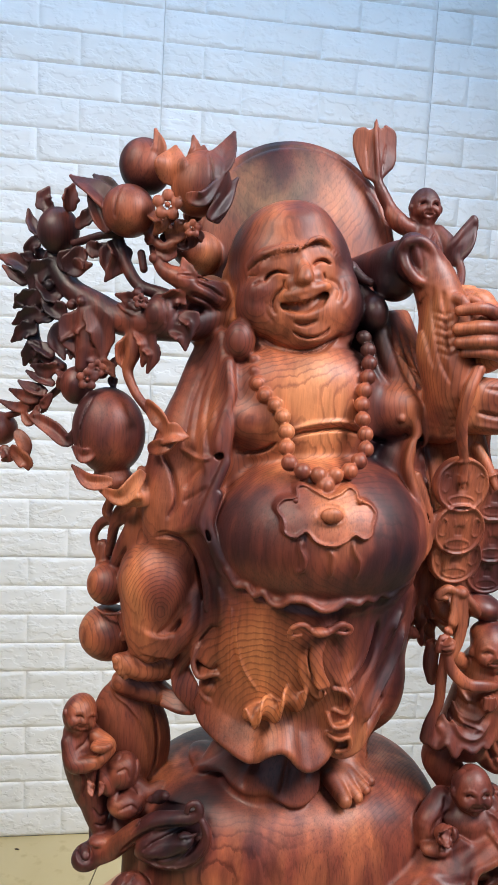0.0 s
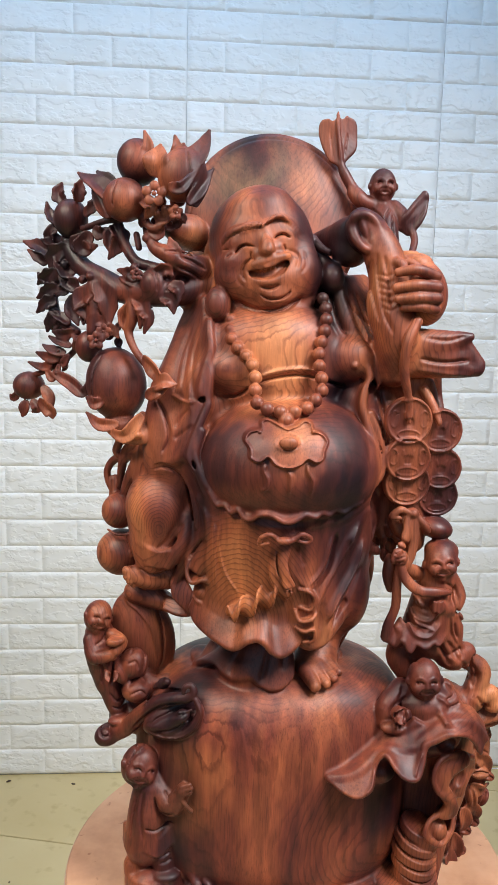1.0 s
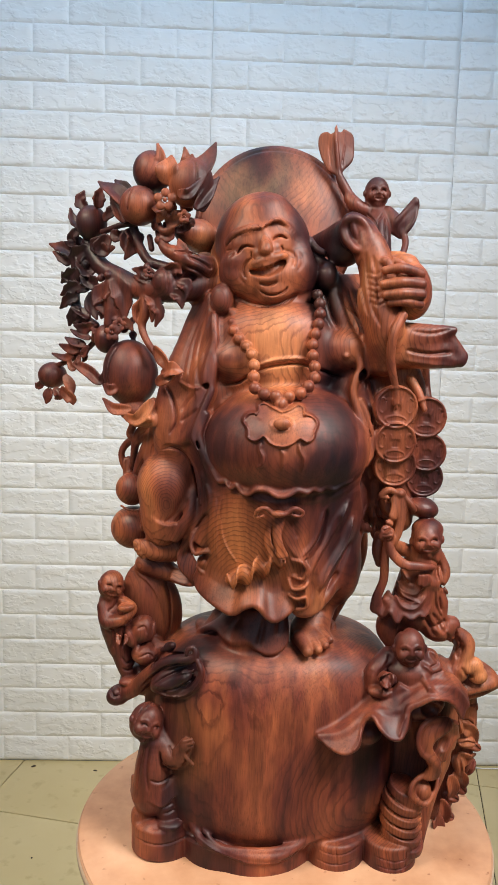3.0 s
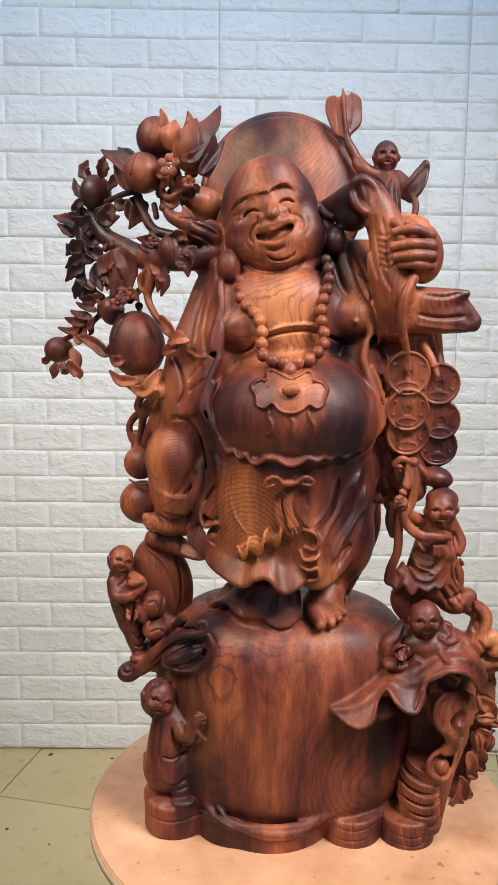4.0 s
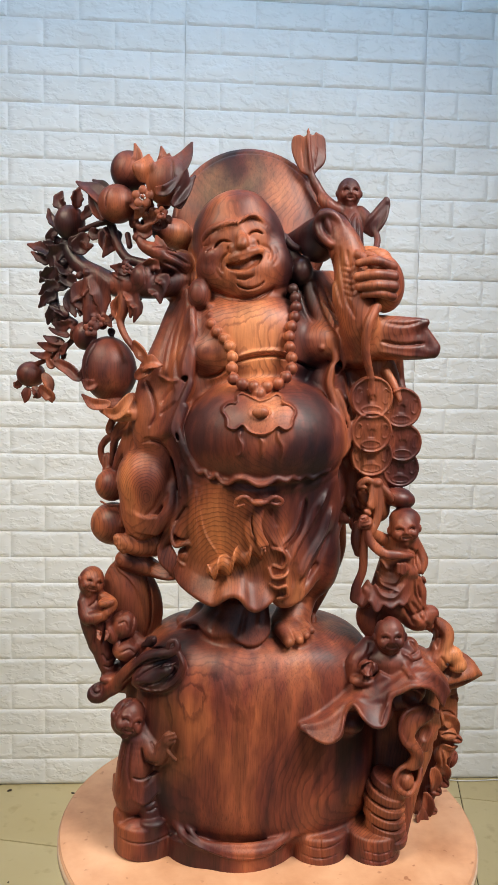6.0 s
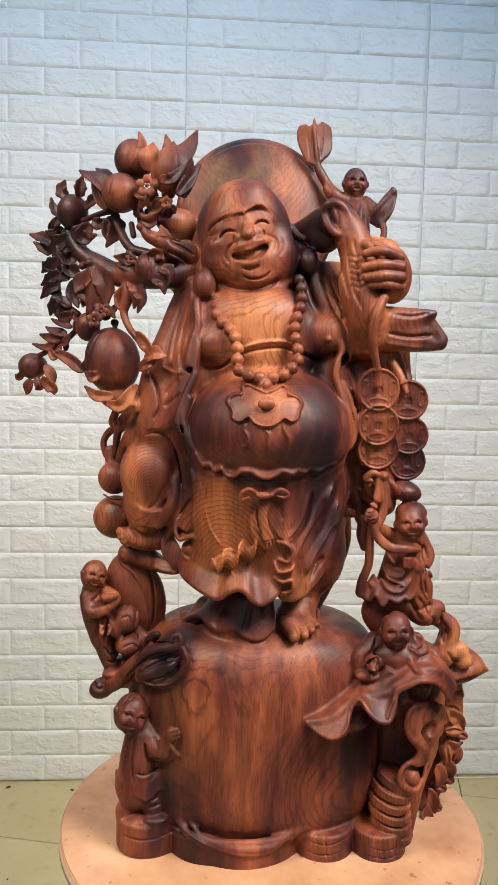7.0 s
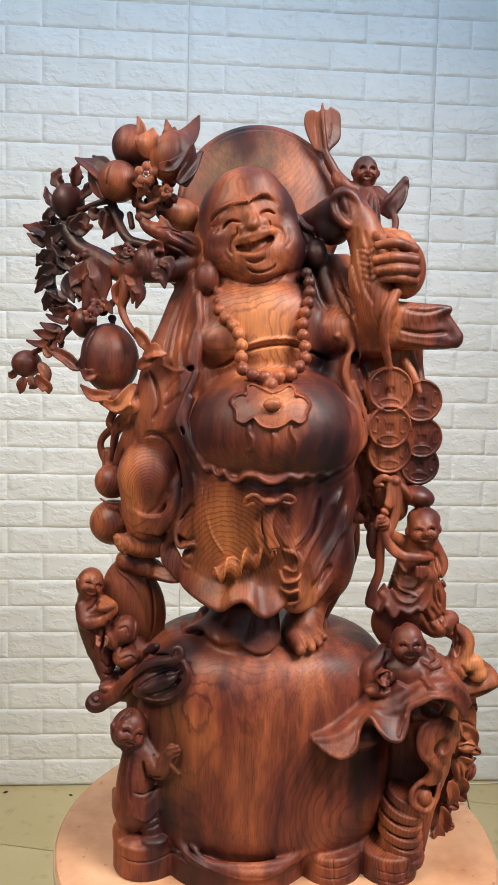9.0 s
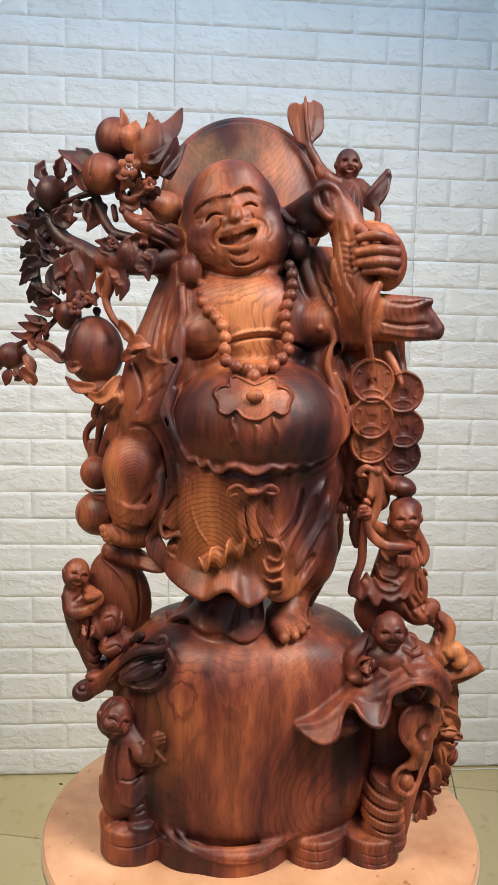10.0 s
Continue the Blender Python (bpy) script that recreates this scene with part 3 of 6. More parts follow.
# skirt body
ell((20, -25, 447), (99.4, 80, 71), k=10)
tube([(-51, -55, 474), (-52, -58, 430), (-50, -60, 400)], [42.6, 42.6, 34.1], k=10)
ell((-27, -58, 419), (53.2, 52, 58.2), k=10)
ell((73, -38, 412), (44, 50, 81.6), (0, -14, 0), k=10)
# dark tail of the robe behind the standing leg
tube([(121, 10, 434), (124, 20, 384), (107, 15, 336), (86, 0, 296)], [14.2, 14.9, 12.8, 9.2], k=4, flat=(0.3, -1, 0), thin=14)
ball((116, 25, 354), 9.9)
tube([(68, -15, 301), (86, -25, 296), (87, -30, 292)], [6.4, 5.7, 3.5], k=3)
# front cloth: hangs from the belt, then flares to a waved hem
hem = [(-102, -70, 373), (-97, -84, 363), (-84, -104, 356), (-63, -122, 347), (-52, -128, 347), (-41, -134, 356), (-29, -136, 360), (-20, -138, 356), (-11, -138, 346), (-2, -138, 342), (9, -136, 347), (20, -126, 356), (20, -118, 366)]
mid = [(-88, -68, 402), (-84, -80, 394), (-76, -92, 386), (-60, -102, 379), (-51, -106, 379), (-41, -110, 381), (-29, -114, 382), (-19, -116, 382), (-11, -116, 378), (-2, -116, 377), (7, -116, 380), (16, -114, 385), (19, -112, 395)]
top = [(-88, -88, 499), (-83, -94, 494), (-76, -100, 490), (-65, -108, 487), (-55, -114, 484), (-45, -120, 483), (-35, -124, 481), (-26, -127, 479), (-18, -130, 478), (-11, -131, 478), (-5, -132, 478), (2, -132, 478), (9, -131, 478)]
sheet(mid, top, 6, k=6)
sheet(hem, mid, 4.5, k=6)
tube(hem, 2.5, k=2)
# cloth drawn from the hip
ell((86, -62, 454), (24.1, 26, 35.5), (0, -14, 0), k=8)
sheet([(20, -116, 364), (32, -112, 347), (47, -106, 347), (60, -94, 355), (75, -80, 369), (92, -64, 395), (110, -48, 433)], [(8, -131, 478), (23, -127, 480), (37, -122, 483), (52, -116, 487), (67, -108, 490), (83, -96, 494), (96, -85, 500)], 10, k=6)
tube([(21, -116, 357), (32, -114, 346), (47, -108, 347), (60, -96, 354), (75, -82, 369), (93, -66, 396)], 2.8, k=3)
for a, w, h in (([(91, -98, 489), (74, -106, 455), (51, -112, 419), (37, -112, 385), (37, -110, 354)], 6.5, -6), ([(99, -82, 465), (89, -88, 430), (67, -96, 397), (56, -98, 374)], 6, -6), ([(79, -105, 469), (65, -108, 434), (46, -110, 398), (44, -108, 362)], 4.5, 4.5),
                ([(60, -116, 479), (51, -118, 441), (31, -118, 414)], 3.2, 5), ([(97, -82, 432), (79, -88, 390), (61, -92, 358)], 4.5, 4), ([(56, -118, 476), (46, -120, 439), (27, -120, 418)], 3.5, -3.5), ([(16, -128, 472), (21, -126, 444)], 4, 2),
                ([(82, -80, 388), (66, -88, 375), (57, -92, 365)], 4, 3), ([(-71, -100, 487), (-73, -104, 460), (-66, -112, 430), (-50, -118, 406)], 1.4, -2.0), ([(-83, -94, 490), (-84, -94, 451), (-85, -92, 414)], 3, 2.5), ([(-79, -96, 486), (-78, -98, 451), (-76, -96, 408)], 3, -3)):
    crease(a, w, h, reach=30)
# curled frill on the front cloth and the ruffles where both cloths meet
sheet([(-54, -130, 378), (-52, -134, 384), (-51, -136, 391), (-50, -135, 398), (-49, -132, 403), (-46, -127, 406), (-41, -122, 405), (-35, -118, 400), (-28, -118, 395), (-22, -120, 392), (-16, -125, 392), (-14, -131, 395), (-12, -136, 401), (-11, -139, 409), (-10, -138, 417), (-9, -135, 422), (-5, -130, 424), (-1, -125, 424), (5, -121, 421)],
      [(-62, -122, 393), (-57, -118, 390), (-51, -116, 387), (-45, -118, 383), (-39, -122, 382), (-35, -128, 383), (-33, -133, 388), (-32, -137, 396), (-31, -138, 404), (-30, -136, 411), (-28, -131, 415), (-24, -126, 416), (-18, -121, 413), (-12, -119, 409), (-5, -120, 405), (1, -123, 402), (4, -129, 405), (6, -134, 409), (8, -139, 415)], 1.8, k=1.8)
tube([(-58, -116, 385), (-25, -118, 400), (6, -120, 416)], 6.4, k=4)
sheet([(18, -134, 417), (29, -137, 415), (36, -136, 405), (31, -134, 393), (20, -130, 395)], [(22, -112, 415), (33, -115, 413), (41, -114, 402), (35, -112, 390), (24, -108, 392)], 2.0, k=2)
tube([(18, -134, 417), (29, -137, 415), (36, -136, 405), (31, -134, 393), (20, -130, 395)], 2.1, k=1.2)
sheet([(14, -133, 391), (19, -137, 381), (32, -138, 383), (38, -132, 388)], [(18, -111, 389), (23, -115, 378), (36, -116, 380), (42, -110, 385)], 2.0, k=2)
tube([(14, -133, 391), (19, -137, 381), (32, -138, 383), (38, -132, 388)], 2.1, k=1.2)
sheet([(16, -131, 371), (25, -136, 368), (35, -136, 370), (37, -132, 357), (27, -128, 352)], [(20, -109, 368), (29, -114, 365), (39, -114, 366), (41, -110, 353), (32, -106, 348)], 2.0, k=2)
tube([(16, -131, 371), (25, -136, 368), (35, -136, 370), (37, -132, 357), (27, -128, 352)], 2.1, k=1.2)
tube([(21, -112, 420), (25, -110, 384), (30, -106, 346)], 9.2, k=4)
# sash ends
sheet([(-4, -138, 472), (-10, -137, 453), (-7, -139, 435), (2, -142, 422)], [(5, -139, 472), (1, -140, 453), (3, -142, 438), (10, -141, 424)], 2.4, k=1.5)
sheet([(6, -136, 472), (9, -134, 446), (18, -134, 427), (30, -132, 417)], [(12, -134, 471), (18, -132, 447), (26, -130, 432), (36, -128, 421)], 2.4, k=1.5)
tube([(-6, -134, 474), (-10, -133, 458), (-11, -133, 439), (-6, -133, 424), (2, -132, 412)], [3.5, 5.7, 7.1, 7.1, 5], k=2.5, flat=(0.3, -1, 0), thin=4.5)
tube([(0, -134, 472), (3, -132, 453), (8, -131, 434), (18, -128, 419)], [3.5, 5.7, 6.4, 5.7], k=2.5, flat=(-0.3, -1, 0), thin=4.5)
crease([(-8, -138, 466), (-9, -138, 446), (-3, -138, 425)], 1.4, 1.8)

# belly, chest
ell((10, -52, 550), (112, 112, 83), k=6)
ell((7, -32, 490), (105.1, 86, 34.1), k=6)
ell((-7, -35, 664), (86.6, 62, 79.5), k=10)
ell((-60, -58, 658), (32, 33, 27), k=9)
ell((80, -52, 675), (38, 36, 31), k=12)
ell((-9, -48, 692), (74.5, 46, 44), k=14)
fold = [(-34, -100, 644), (-16, -105, 651), (6, -107, 655), (24, -105, 655), (48, -98, 649), (70, -90, 642), (93, -78, 637)]
crease(fold, 1.8, 4.5)
crease([(x, y, z + 7) for x, y, z in fold[:5]], 2.2, -1.8)
crease([(-84, -78, 632), (-70, -88, 627), (-52, -95, 631), (-41, -100, 640)], 1.8, 4.5)
ball((80, -88, 667), 3, k=4)
# navel side and small scars of the belly
crease([(87, -100, 618), (95, -100, 582), (92, -95, 540)], 5, 1.2)
ell((93, -42, 618), (30, 36, 36), k=10)
ell((-84, -46, 614), (24, 30, 28), k=10)
ell((-94, -44, 571), (16, 36, 40), k=8)
# robe over the shoulders
ell((8, -10, 514), (122.1, 74, 78.1), k=8)
ell((-97, -15, 475), (34.1, 52, 63.9), k=8)
ell((104, -20, 486), (28.4, 50, 42.6), k=8)
ell((0, 25, 636), (125, 66, 131.3), k=8)
tube([(-67, -5, 738), (-94, -15, 692), (-117, -25, 632), (-128, -32, 573), (-124, -30, 521)], [25.6, 29.8, 35.5, 36.9, 36.9], k=6)
tube([(67, -5, 757), (97, -15, 697), (118, -20, 638), (130, -28, 578), (123, -20, 479)], [24.1, 29.8, 32.7, 32.7, 25.6], k=6)
tube([(80, -40, 637), (118, -45, 594), (120, -45, 527), (99, -45, 482)], [14.2, 17, 15.6, 15.6], k=6)
# smooth front of the sleeve, drawn to the edge of the robe
sheet([(-90, -40, 736), (-87, -60, 705), (-86, -68, 677), (-93, -74, 648), (-96, -76, 623), (-103, -78, 595), (-108, -82, 563)], [(-99, -14, 742), (-116, -20, 704), (-125, -30, 667), (-132, -40, 637), (-136, -48, 601), (-140, -54, 572), (-136, -60, 546)], 9, k=8)
sheet([(63, -46, 762), (74, -58, 721), (94, -68, 685), (112, -72, 664)], [(102, -5, 768), (117, -20, 729), (131, -40, 698), (141, -50, 668)], 8, k=6)
# lips along the edge of the robe: breast, belly and waist
for a, r in (([(-87, -66, 712), (-86, -72, 697), (-85, -76, 680), (-91, -80, 658), (-95, -84, 637), (-95, -84, 629)], 3.0),
             ([(-88, -78, 666), (-86, -82, 650), (-88, -84, 627), (-88, -86, 618), (-95, -88, 601), (-103, -90, 580), (-108, -92, 561), (-102, -94, 550), (-96, -96, 538), (-89, -98, 521), (-79, -102, 511), (-65, -108, 507)], 3.0),
             ([(-94, -90, 589), (-100, -92, 571), (-101, -94, 559), (-93, -98, 538), (-85, -102, 526), (-74, -108, 516)], 2.2),
             ([(63, -48, 762), (70, -58, 725), (81, -64, 697), (96, -70, 678), (106, -74, 665), (109, -74, 647), (102, -76, 639)], 3.2),
             ([(51, -52, 740), (62, -64, 707), (81, -74, 685), (95, -80, 667), (99, -82, 651), (94, -84, 639), (91, -86, 623), (96, -88, 603), (104, -90, 582), (109, -92, 564), (107, -94, 545), (98, -96, 527), (85, -102, 517)], 3.0),
             ([(101, -84, 612), (113, -86, 585), (119, -86, 564), (116, -88, 543), (109, -90, 532)], 2.6),
             ([(93, -94, 525), (77, -104, 511), (59, -112, 506)], 2.6)):
    tube(a, r, k=3)
    out = -1 if a[0][0] < 0 else 1
    sheet(a, [(x + out * 24, y + 46, z - 2) for x, y, z in a], 3.0, k=4)
    sheet(a, [(x - out * 10, y + 30, z) for x, y, z in a], 3.0, k=4)
ell((102, -76, 643), (6.5, 14, 9), (0, 20, 0), k=3, cut=True)
ell((103, -88, 537), (7, 14, 8), k=3, cut=True)
ell((-94, -80, 625), (4.4, 12, 4.0), k=2, cut=True)
ell((-102, -92, 551), (2.5, 8, 7), (0, -20, 0), k=2, cut=True)
# folds on the sleeves
for a, w, h in (([(-146, -52, 621), (-136, -58, 601), (-132, -62, 578), (-140, -62, 560)], 2.2, 3.0), ([(-124, -70, 591), (-118, -74, 602), (-108, -78, 614)], 2.6, 1.8), ([(-125, -70, 578), (-114, -76, 586), (-105, -80, 595)], 2.6, 1.6),
                ([(-90, -56, 723), (-101, -56, 688), (-106, -62, 652), (-104, -70, 630)], 3.2, 1.6), ([(-97, -44, 717), (-110, -46, 681), (-117, -56, 637)], 3.0, 1.4), ([(-107, -34, 707), (-120, -40, 667), (-126, -50, 630)], 2.6, 1.4), ([(-129, -52, 628), (-113, -66, 621), (-103, -72, 623)], 2.4, -2.0),
                ([(-100, -66, 666), (-109, -70, 637), (-107, -74, 609)], 3.0, -1.6),
                ([(75, -40, 756), (84, -52, 718), (101, -60, 686), (119, -60, 668)], 2.6, 1.8), ([(86, -30, 753), (100, -46, 712), (117, -54, 682)], 2.6, 1.8), ([(100, -24, 743), (111, -40, 705), (126, -50, 676)], 2.4, 2.0),
                ([(118, -66, 639), (125, -66, 603), (130, -66, 566)], 2.4, 2.6), ([(110, -74, 632), (119, -76, 596)], 2.2, -2.2)):
    crease(a, w, h)
# cup-shaped turn of the lapel
tube([(98, -72, 677), (112, -72, 667), (118, -66, 652), (112, -66, 642)], [3, 4, 5, 4], k=4)

# waist frill and belt
frill = [(-84, -106, 521), (-76, -112, 509), (-67, -118, 510), (-61, -124, 503), (-53, -129, 507), (-46, -134, 499), (-38, -139, 499), (-30, -144, 505), (-18, -149, 506), (-4, -152, 499), (8, -153, 501), (19, -151, 507), (30, -149, 504), (38, -145, 508), (47, -141, 505), (54, -137, 511), (65, -132, 506), (76, -124, 512), (87, -116, 514)]
sheet(frill, [(x * 0.96 + 1, y + 9, z + 9) for x, y, z in frill], 2.2, k=4)
tube(frill, 2.5, k=2)
tube([(-90, -90, 502), (-55, -115, 486), (-25, -130, 480), (2, -134, 479), (36, -128, 483), (66, -115, 491), (94, -92, 503)], 3.2, k=3)
tube([(-90, -86, 510), (-55, -112, 496), (-25, -127, 490), (2, -131, 489), (36, -127, 494), (69, -113, 500), (96, -88, 513)], 9, k=5)
for a in ([(-10, -145, 478), (-19, -148, 484), (-28, -146, 480), (-29, -143, 471), (-20, -146, 474)], [(8, -145, 478), (17, -146, 484), (27, -143, 479), (23, -143, 474), (13, -145, 476)]):
    tube(a, [3.6, 3.0, 2.8, 2.6, 2.0], k=1.5)
ell((-2, -148, 477), (9.5, 6, 4.6), k=2)

# prayer beads
beads = spline([(-62, -66, 716), (-62, -76, 702), (-60, -84, 691), (-52, -91, 681), (-42, -97, 671), (-36, -103, 657), (-36, -110, 640), (-33, -119, 624), (-22, -126, 619), (-9, -130, 617), (6, -130, 617), (20, -127, 621), (31, -120, 630), (39, -112, 642), (38, -106, 657), (36, -101, 671), (37, -96, 685), (41, -90, 698), (45, -84, 711), (46, -76, 727), (44, -68, 740), (40, -58, 753)], 30)
step = np.concatenate(([0.0], np.cumsum(np.linalg.norm(np.diff(beads, axis=0), axis=1))))
along = 0.0
while along < step[-1]:
    r = 7.1 + 1.1 * math.sin(math.pi * along / step[-1]) ** 2 + 0.35 * math.sin(along * 1.7)
    ball([float(np.interp(along, step, beads[:, i])) for i in range(3)], r, k=0.8)
    along += 1.9 * r
ball((-3, -133, 608), 8.4, k=1.5)
# pendant plate on the belly
plate = [(-3, -158, 600), (8, -157, 604), (17, -155, 609), (24, -151, 605), (25, -151, 599), (34, -146, 596), (40, -142, 588), (36, -145, 579), (34, -146, 571), (27, -150, 567), (18, -154, 571), (10, -157, 565), (-2, -158, 561), (-16, -157, 564), (-24, -154, 572), (-33, -149, 566), (-42, -143, 569), (-43, -143, 579), (-48, -139, 588), (-42, -143, 596), (-31, -151, 599), (-30, -151, 606), (-23, -155, 609), (-14, -157, 605)]
patch(plate, 3.4, 1.0)
crease(plate + [plate[0]], 1.4, -3.2)
ell((-3, -162, 587), (10.5, 5, 7), k=1)
ring((-3, -162, 587), 14, 9, 1.2, -0.8)
for c in ((-33, -150, 597), (25, -150, 598), (-31, -152, 571), (-23, -154, 571), (14, -154, 571), (21, -152, 571)):
    ball(c, 2.6, k=1.2)
# faint carved tassels below the plate
for a in ([(-27, -154, 564), (-28, -154, 556), (-24, -153, 547), (-25, -152, 538), (-30, -151, 534)], [(-3, -158, 557), (0, -157, 549), (-1, -154, 532)], [(18, -154, 564), (19, -154, 556), (24, -152, 546), (22, -149, 531)]):
    crease(a, 2.4, -2.6)
for c in ((-27, -155, 561), (18, -155, 561)):
    ball(c, 3.2, k=2)

# head
ell((-26, -26, 802), (62.5, 64, 69.6), (0, -12, 0), k=8)
ell((-15, -34, 763), (63.9, 56, 41.2), (0, -10, 0), k=10)
ball((-58, -56, 767), 24.1, k=9)
ball((15, -56, 778), 24.1, k=9)
ell((-11, -70, 743), (21.3, 18, 12.8), (0, -10, 0), k=8)
ell((-31, -48, 843), (36.9, 32, 24.1), (0, -12, 0), k=10)
# brows
tube([(-73, -68, 803), (-65, -76, 812), (-52, -84, 816), (-41, -88, 819), (-32, -91, 820)], [1.2, 2.2, 2.8, 3.0, 2.0], k=6)
tube([(-25, -92, 823), (-19, -91, 828), (-11, -88, 830), (-1, -82, 826), (10, -72, 816)], [1.6, 2.4, 2.6, 2.2, 1.2], k=6)
for i in range(11):
    u, arch = i / 10, 4.0 * math.sin(math.pi * i / 10)
    x, z = -70 + 38 * u, 802 + 17 * u + arch
    crease([(x - 3, -84, z - 4), (x + 2, -84, z + 4)], 0.7, 1.2, reach=18)
    x, z = -23 + 31 * u, 821 + -4 * u + 1.6 * arch
    crease([(x - 2, -84, z - 3), (x + 3, -84, z + 3)], 0.7, 0.6, reach=18)
# laughing eyes: swollen lids over arched slits
ell((-51, -74, 803), (14, 7, 6.5), (0, -18, 0), k=5)
ell((-6, -74, 816), (13, 7, 5), (0, 8, 0), k=7)
ell((-56, -66, 782), (19, 17, 13), (0, -15, 0), k=7)
ell((13, -56, 795), (21, 19, 18), (0, 15, 0), k=7)
for a in ([(-60, -80, 788), (-55, -84, 795), (-48, -87, 798), (-39, -88, 796)], [(-17, -88, 805), (-13, -88, 809), (-6, -86, 811), (1, -82, 808)]):
    crease(a, 1.1, 5.0, reach=20)
for a in ([(-63, -74, 789), (-70, -68, 784)], [(-65, -73, 794), (-73, -66, 793)]):
    crease(a, 0.9, 1.4, reach=18)
# broad short nose
tube([(-28, -84, 814), (-27, -88, 805), (-25, -93, 797)], [4.0, 5.6, 7.0], k=5)
ell((-25, -92, 792), (8.5, 10, 6.2), (0, -12, 0), k=4)
ball((-35, -85, 788), 5.4, k=3)
ball((-13, -85, 796), 5.4, k=3)
ball((-32, -95, 784), 2.6, k=1.2, cut=True)
ball((-17, -95, 789), 2.6, k=1.2, cut=True)
crease([(-42, -84, 791), (-42, -84, 785), (-37, -86, 780)], 1.0, 2.4, reach=16)
crease([(-6, -83, 800), (-4, -82, 794), (-8, -85, 789)], 1.0, 2.4, reach=16)
# open laughing mouth with the upper teeth and the tongue
ell((-21, -82, 782), (24, 14, 8), (0, -18, 0), k=5)
tube([(-46, -72, 769), (-35, -86, 767), (-23, -92, 767), (-11, -90, 773), (4, -74, 787)], [1.8, 6.4, 8.6, 7.4, 1.8], k=1.2, cut=True)
tube([(-47, -74, 771), (-37, -86, 773), (-24, -92, 775), (-12, -90, 781), (4, -74, 790)], [1.6, 2.6, 3.2, 2.6, 1.6], k=2)
tube([(-46, -73, 766), (-37, -82, 760), (-24, -87, 758), (-12, -86, 763), (3, -73, 781)], [1.8, 3.0, 3.6, 3.2, 1.8], k=2.5)
tube([(-38, -76, 771), (-30, -83, 773), (-20, -84, 775), (-10, -80, 780)], [2.4, 3.4, 3.4, 2.6], k=0.8)
for c in ((-34, -80, 771), (-29, -84, 772), (-24, -85, 773), (-19, -85, 775), (-14, -83, 778)):
    crease([(c[0], c[1], c[2] - 4), (c[0], c[1], c[2] + 3)], 0.6, 1.2, reach=8)
ell((-22, -74, 765), (12, 6, 3.2), (0, -17, 0), k=2)
for a, w, h in (([(-42, -82, 784), (-49, -78, 776), (-51, -72, 767), (-48, -72, 759)], 1.7, 2.6), ([(-3, -80, 794), (7, -74, 792), (12, -68, 784), (9, -70, 774)], 2.2, 1.3), ([(-56, -70, 770), (-56, -68, 760), (-49, -70, 752)], 1.8, 0.8), ([(18, -62, 794), (21, -62, 780), (15, -66, 769)], 1.8, 0.8),
                ([(-31, -84, 753), (-20, -86, 751), (-9, -84, 756)], 1.8, 2.6), ([(-31, -82, 745), (-22, -84, 740), (-11, -84, 740), (-1, -82, 744), (4, -78, 750)], 1.3, 3.4), ([(-69, -62, 751), (-59, -70, 736), (-42, -76, 727), (-22, -78, 724), (-1, -76, 728), (18, -68, 742)], 1.5, 3.4)):
    crease(a, w, h, reach=20)
tube([(-70, -32, 743), (-51, -50, 730), (-26, -58, 724), (-1, -58, 726), (23, -50, 738), (37, -34, 758)], [8.5, 10.6, 11.4, 11.4, 10.6, 8.5], k=5)
crease([(-61, -65, 741), (-38, -76, 729), (-10, -78, 729), (19, -68, 744)], 2.5, 2.5)

# ears with long lobes
tube([(-82, -22, 808), (-87, -25, 796), (-84, -28, 778), (-78, -32, 756)], [5, 6.4, 6.4, 7.1], k=4)
tube([(-76, -28, 798), (-80, -32, 784), (-75, -35, 766)], [3.5, 3.5, 4.3], k=3)
ell((-77, -60, 734), (15, 16, 20), k=3)
tube([(26, -32, 817), (35, -32, 808), (40, -36, 795)], [4.3, 5, 6.4], k=4)
ell((56, -50, 767), (14.5, 18, 18), k=3)
tube([(41, -34, 799), (49, -42, 784), (55, -48, 772)], [6, 8, 10], k=4)
for i in range(5):
    c = (27, -36, 817)
    ball((c[0] + 4.2 * i, c[1], c[2] - 4.0 * i), 3.6, k=1)

# broad round hat on the back
ell((-6, 52, 838), (113, 24, 118.5), (-9, 0, 0), k=3)
ring((-6, 36, 837), 106, 110, 1.6, 0.9, reach=40)

# the fan-shaped feather behind the hat
rib = [(77, 36, 912), (75, 38, 930), (74, 40, 947), (72, 40, 962), (72, 40, 973)]
sheet([(64, 40, 919), (55, 44, 938), (51, 46, 955), (54, 45, 966), (66, 42, 967)], rib, 2.4, k=1.5)
sheet([(84, 40, 921), (95, 44, 934), (96, 46, 951), (94, 45, 966), (84, 42, 971)], rib, 2.4, k=1.5)
tube([(72, 40, 977), (72, 37, 959), (75, 35, 931), (78, 36, 912)], [1.2, 2.4, 2.8, 3.4], k=1.5)
ball((72, 32, 915), 2.6, k=1, cut=True)
ball((66, 42, 971), 4.5, k=1.5, cut=True)
ball((77, 42, 973), 4.5, k=1.5, cut=True)
for u in (-1, 1):
    crease([(74 + u * 7, 36, 922), (74 + u * 11, 36, 953)], 1.0, 1.0, reach=20)
tube([(77, 38, 915), (82, 36, 903), (92, 34, 886), (101, 30, 873)], [4, 6.5, 7, 9], k=3)

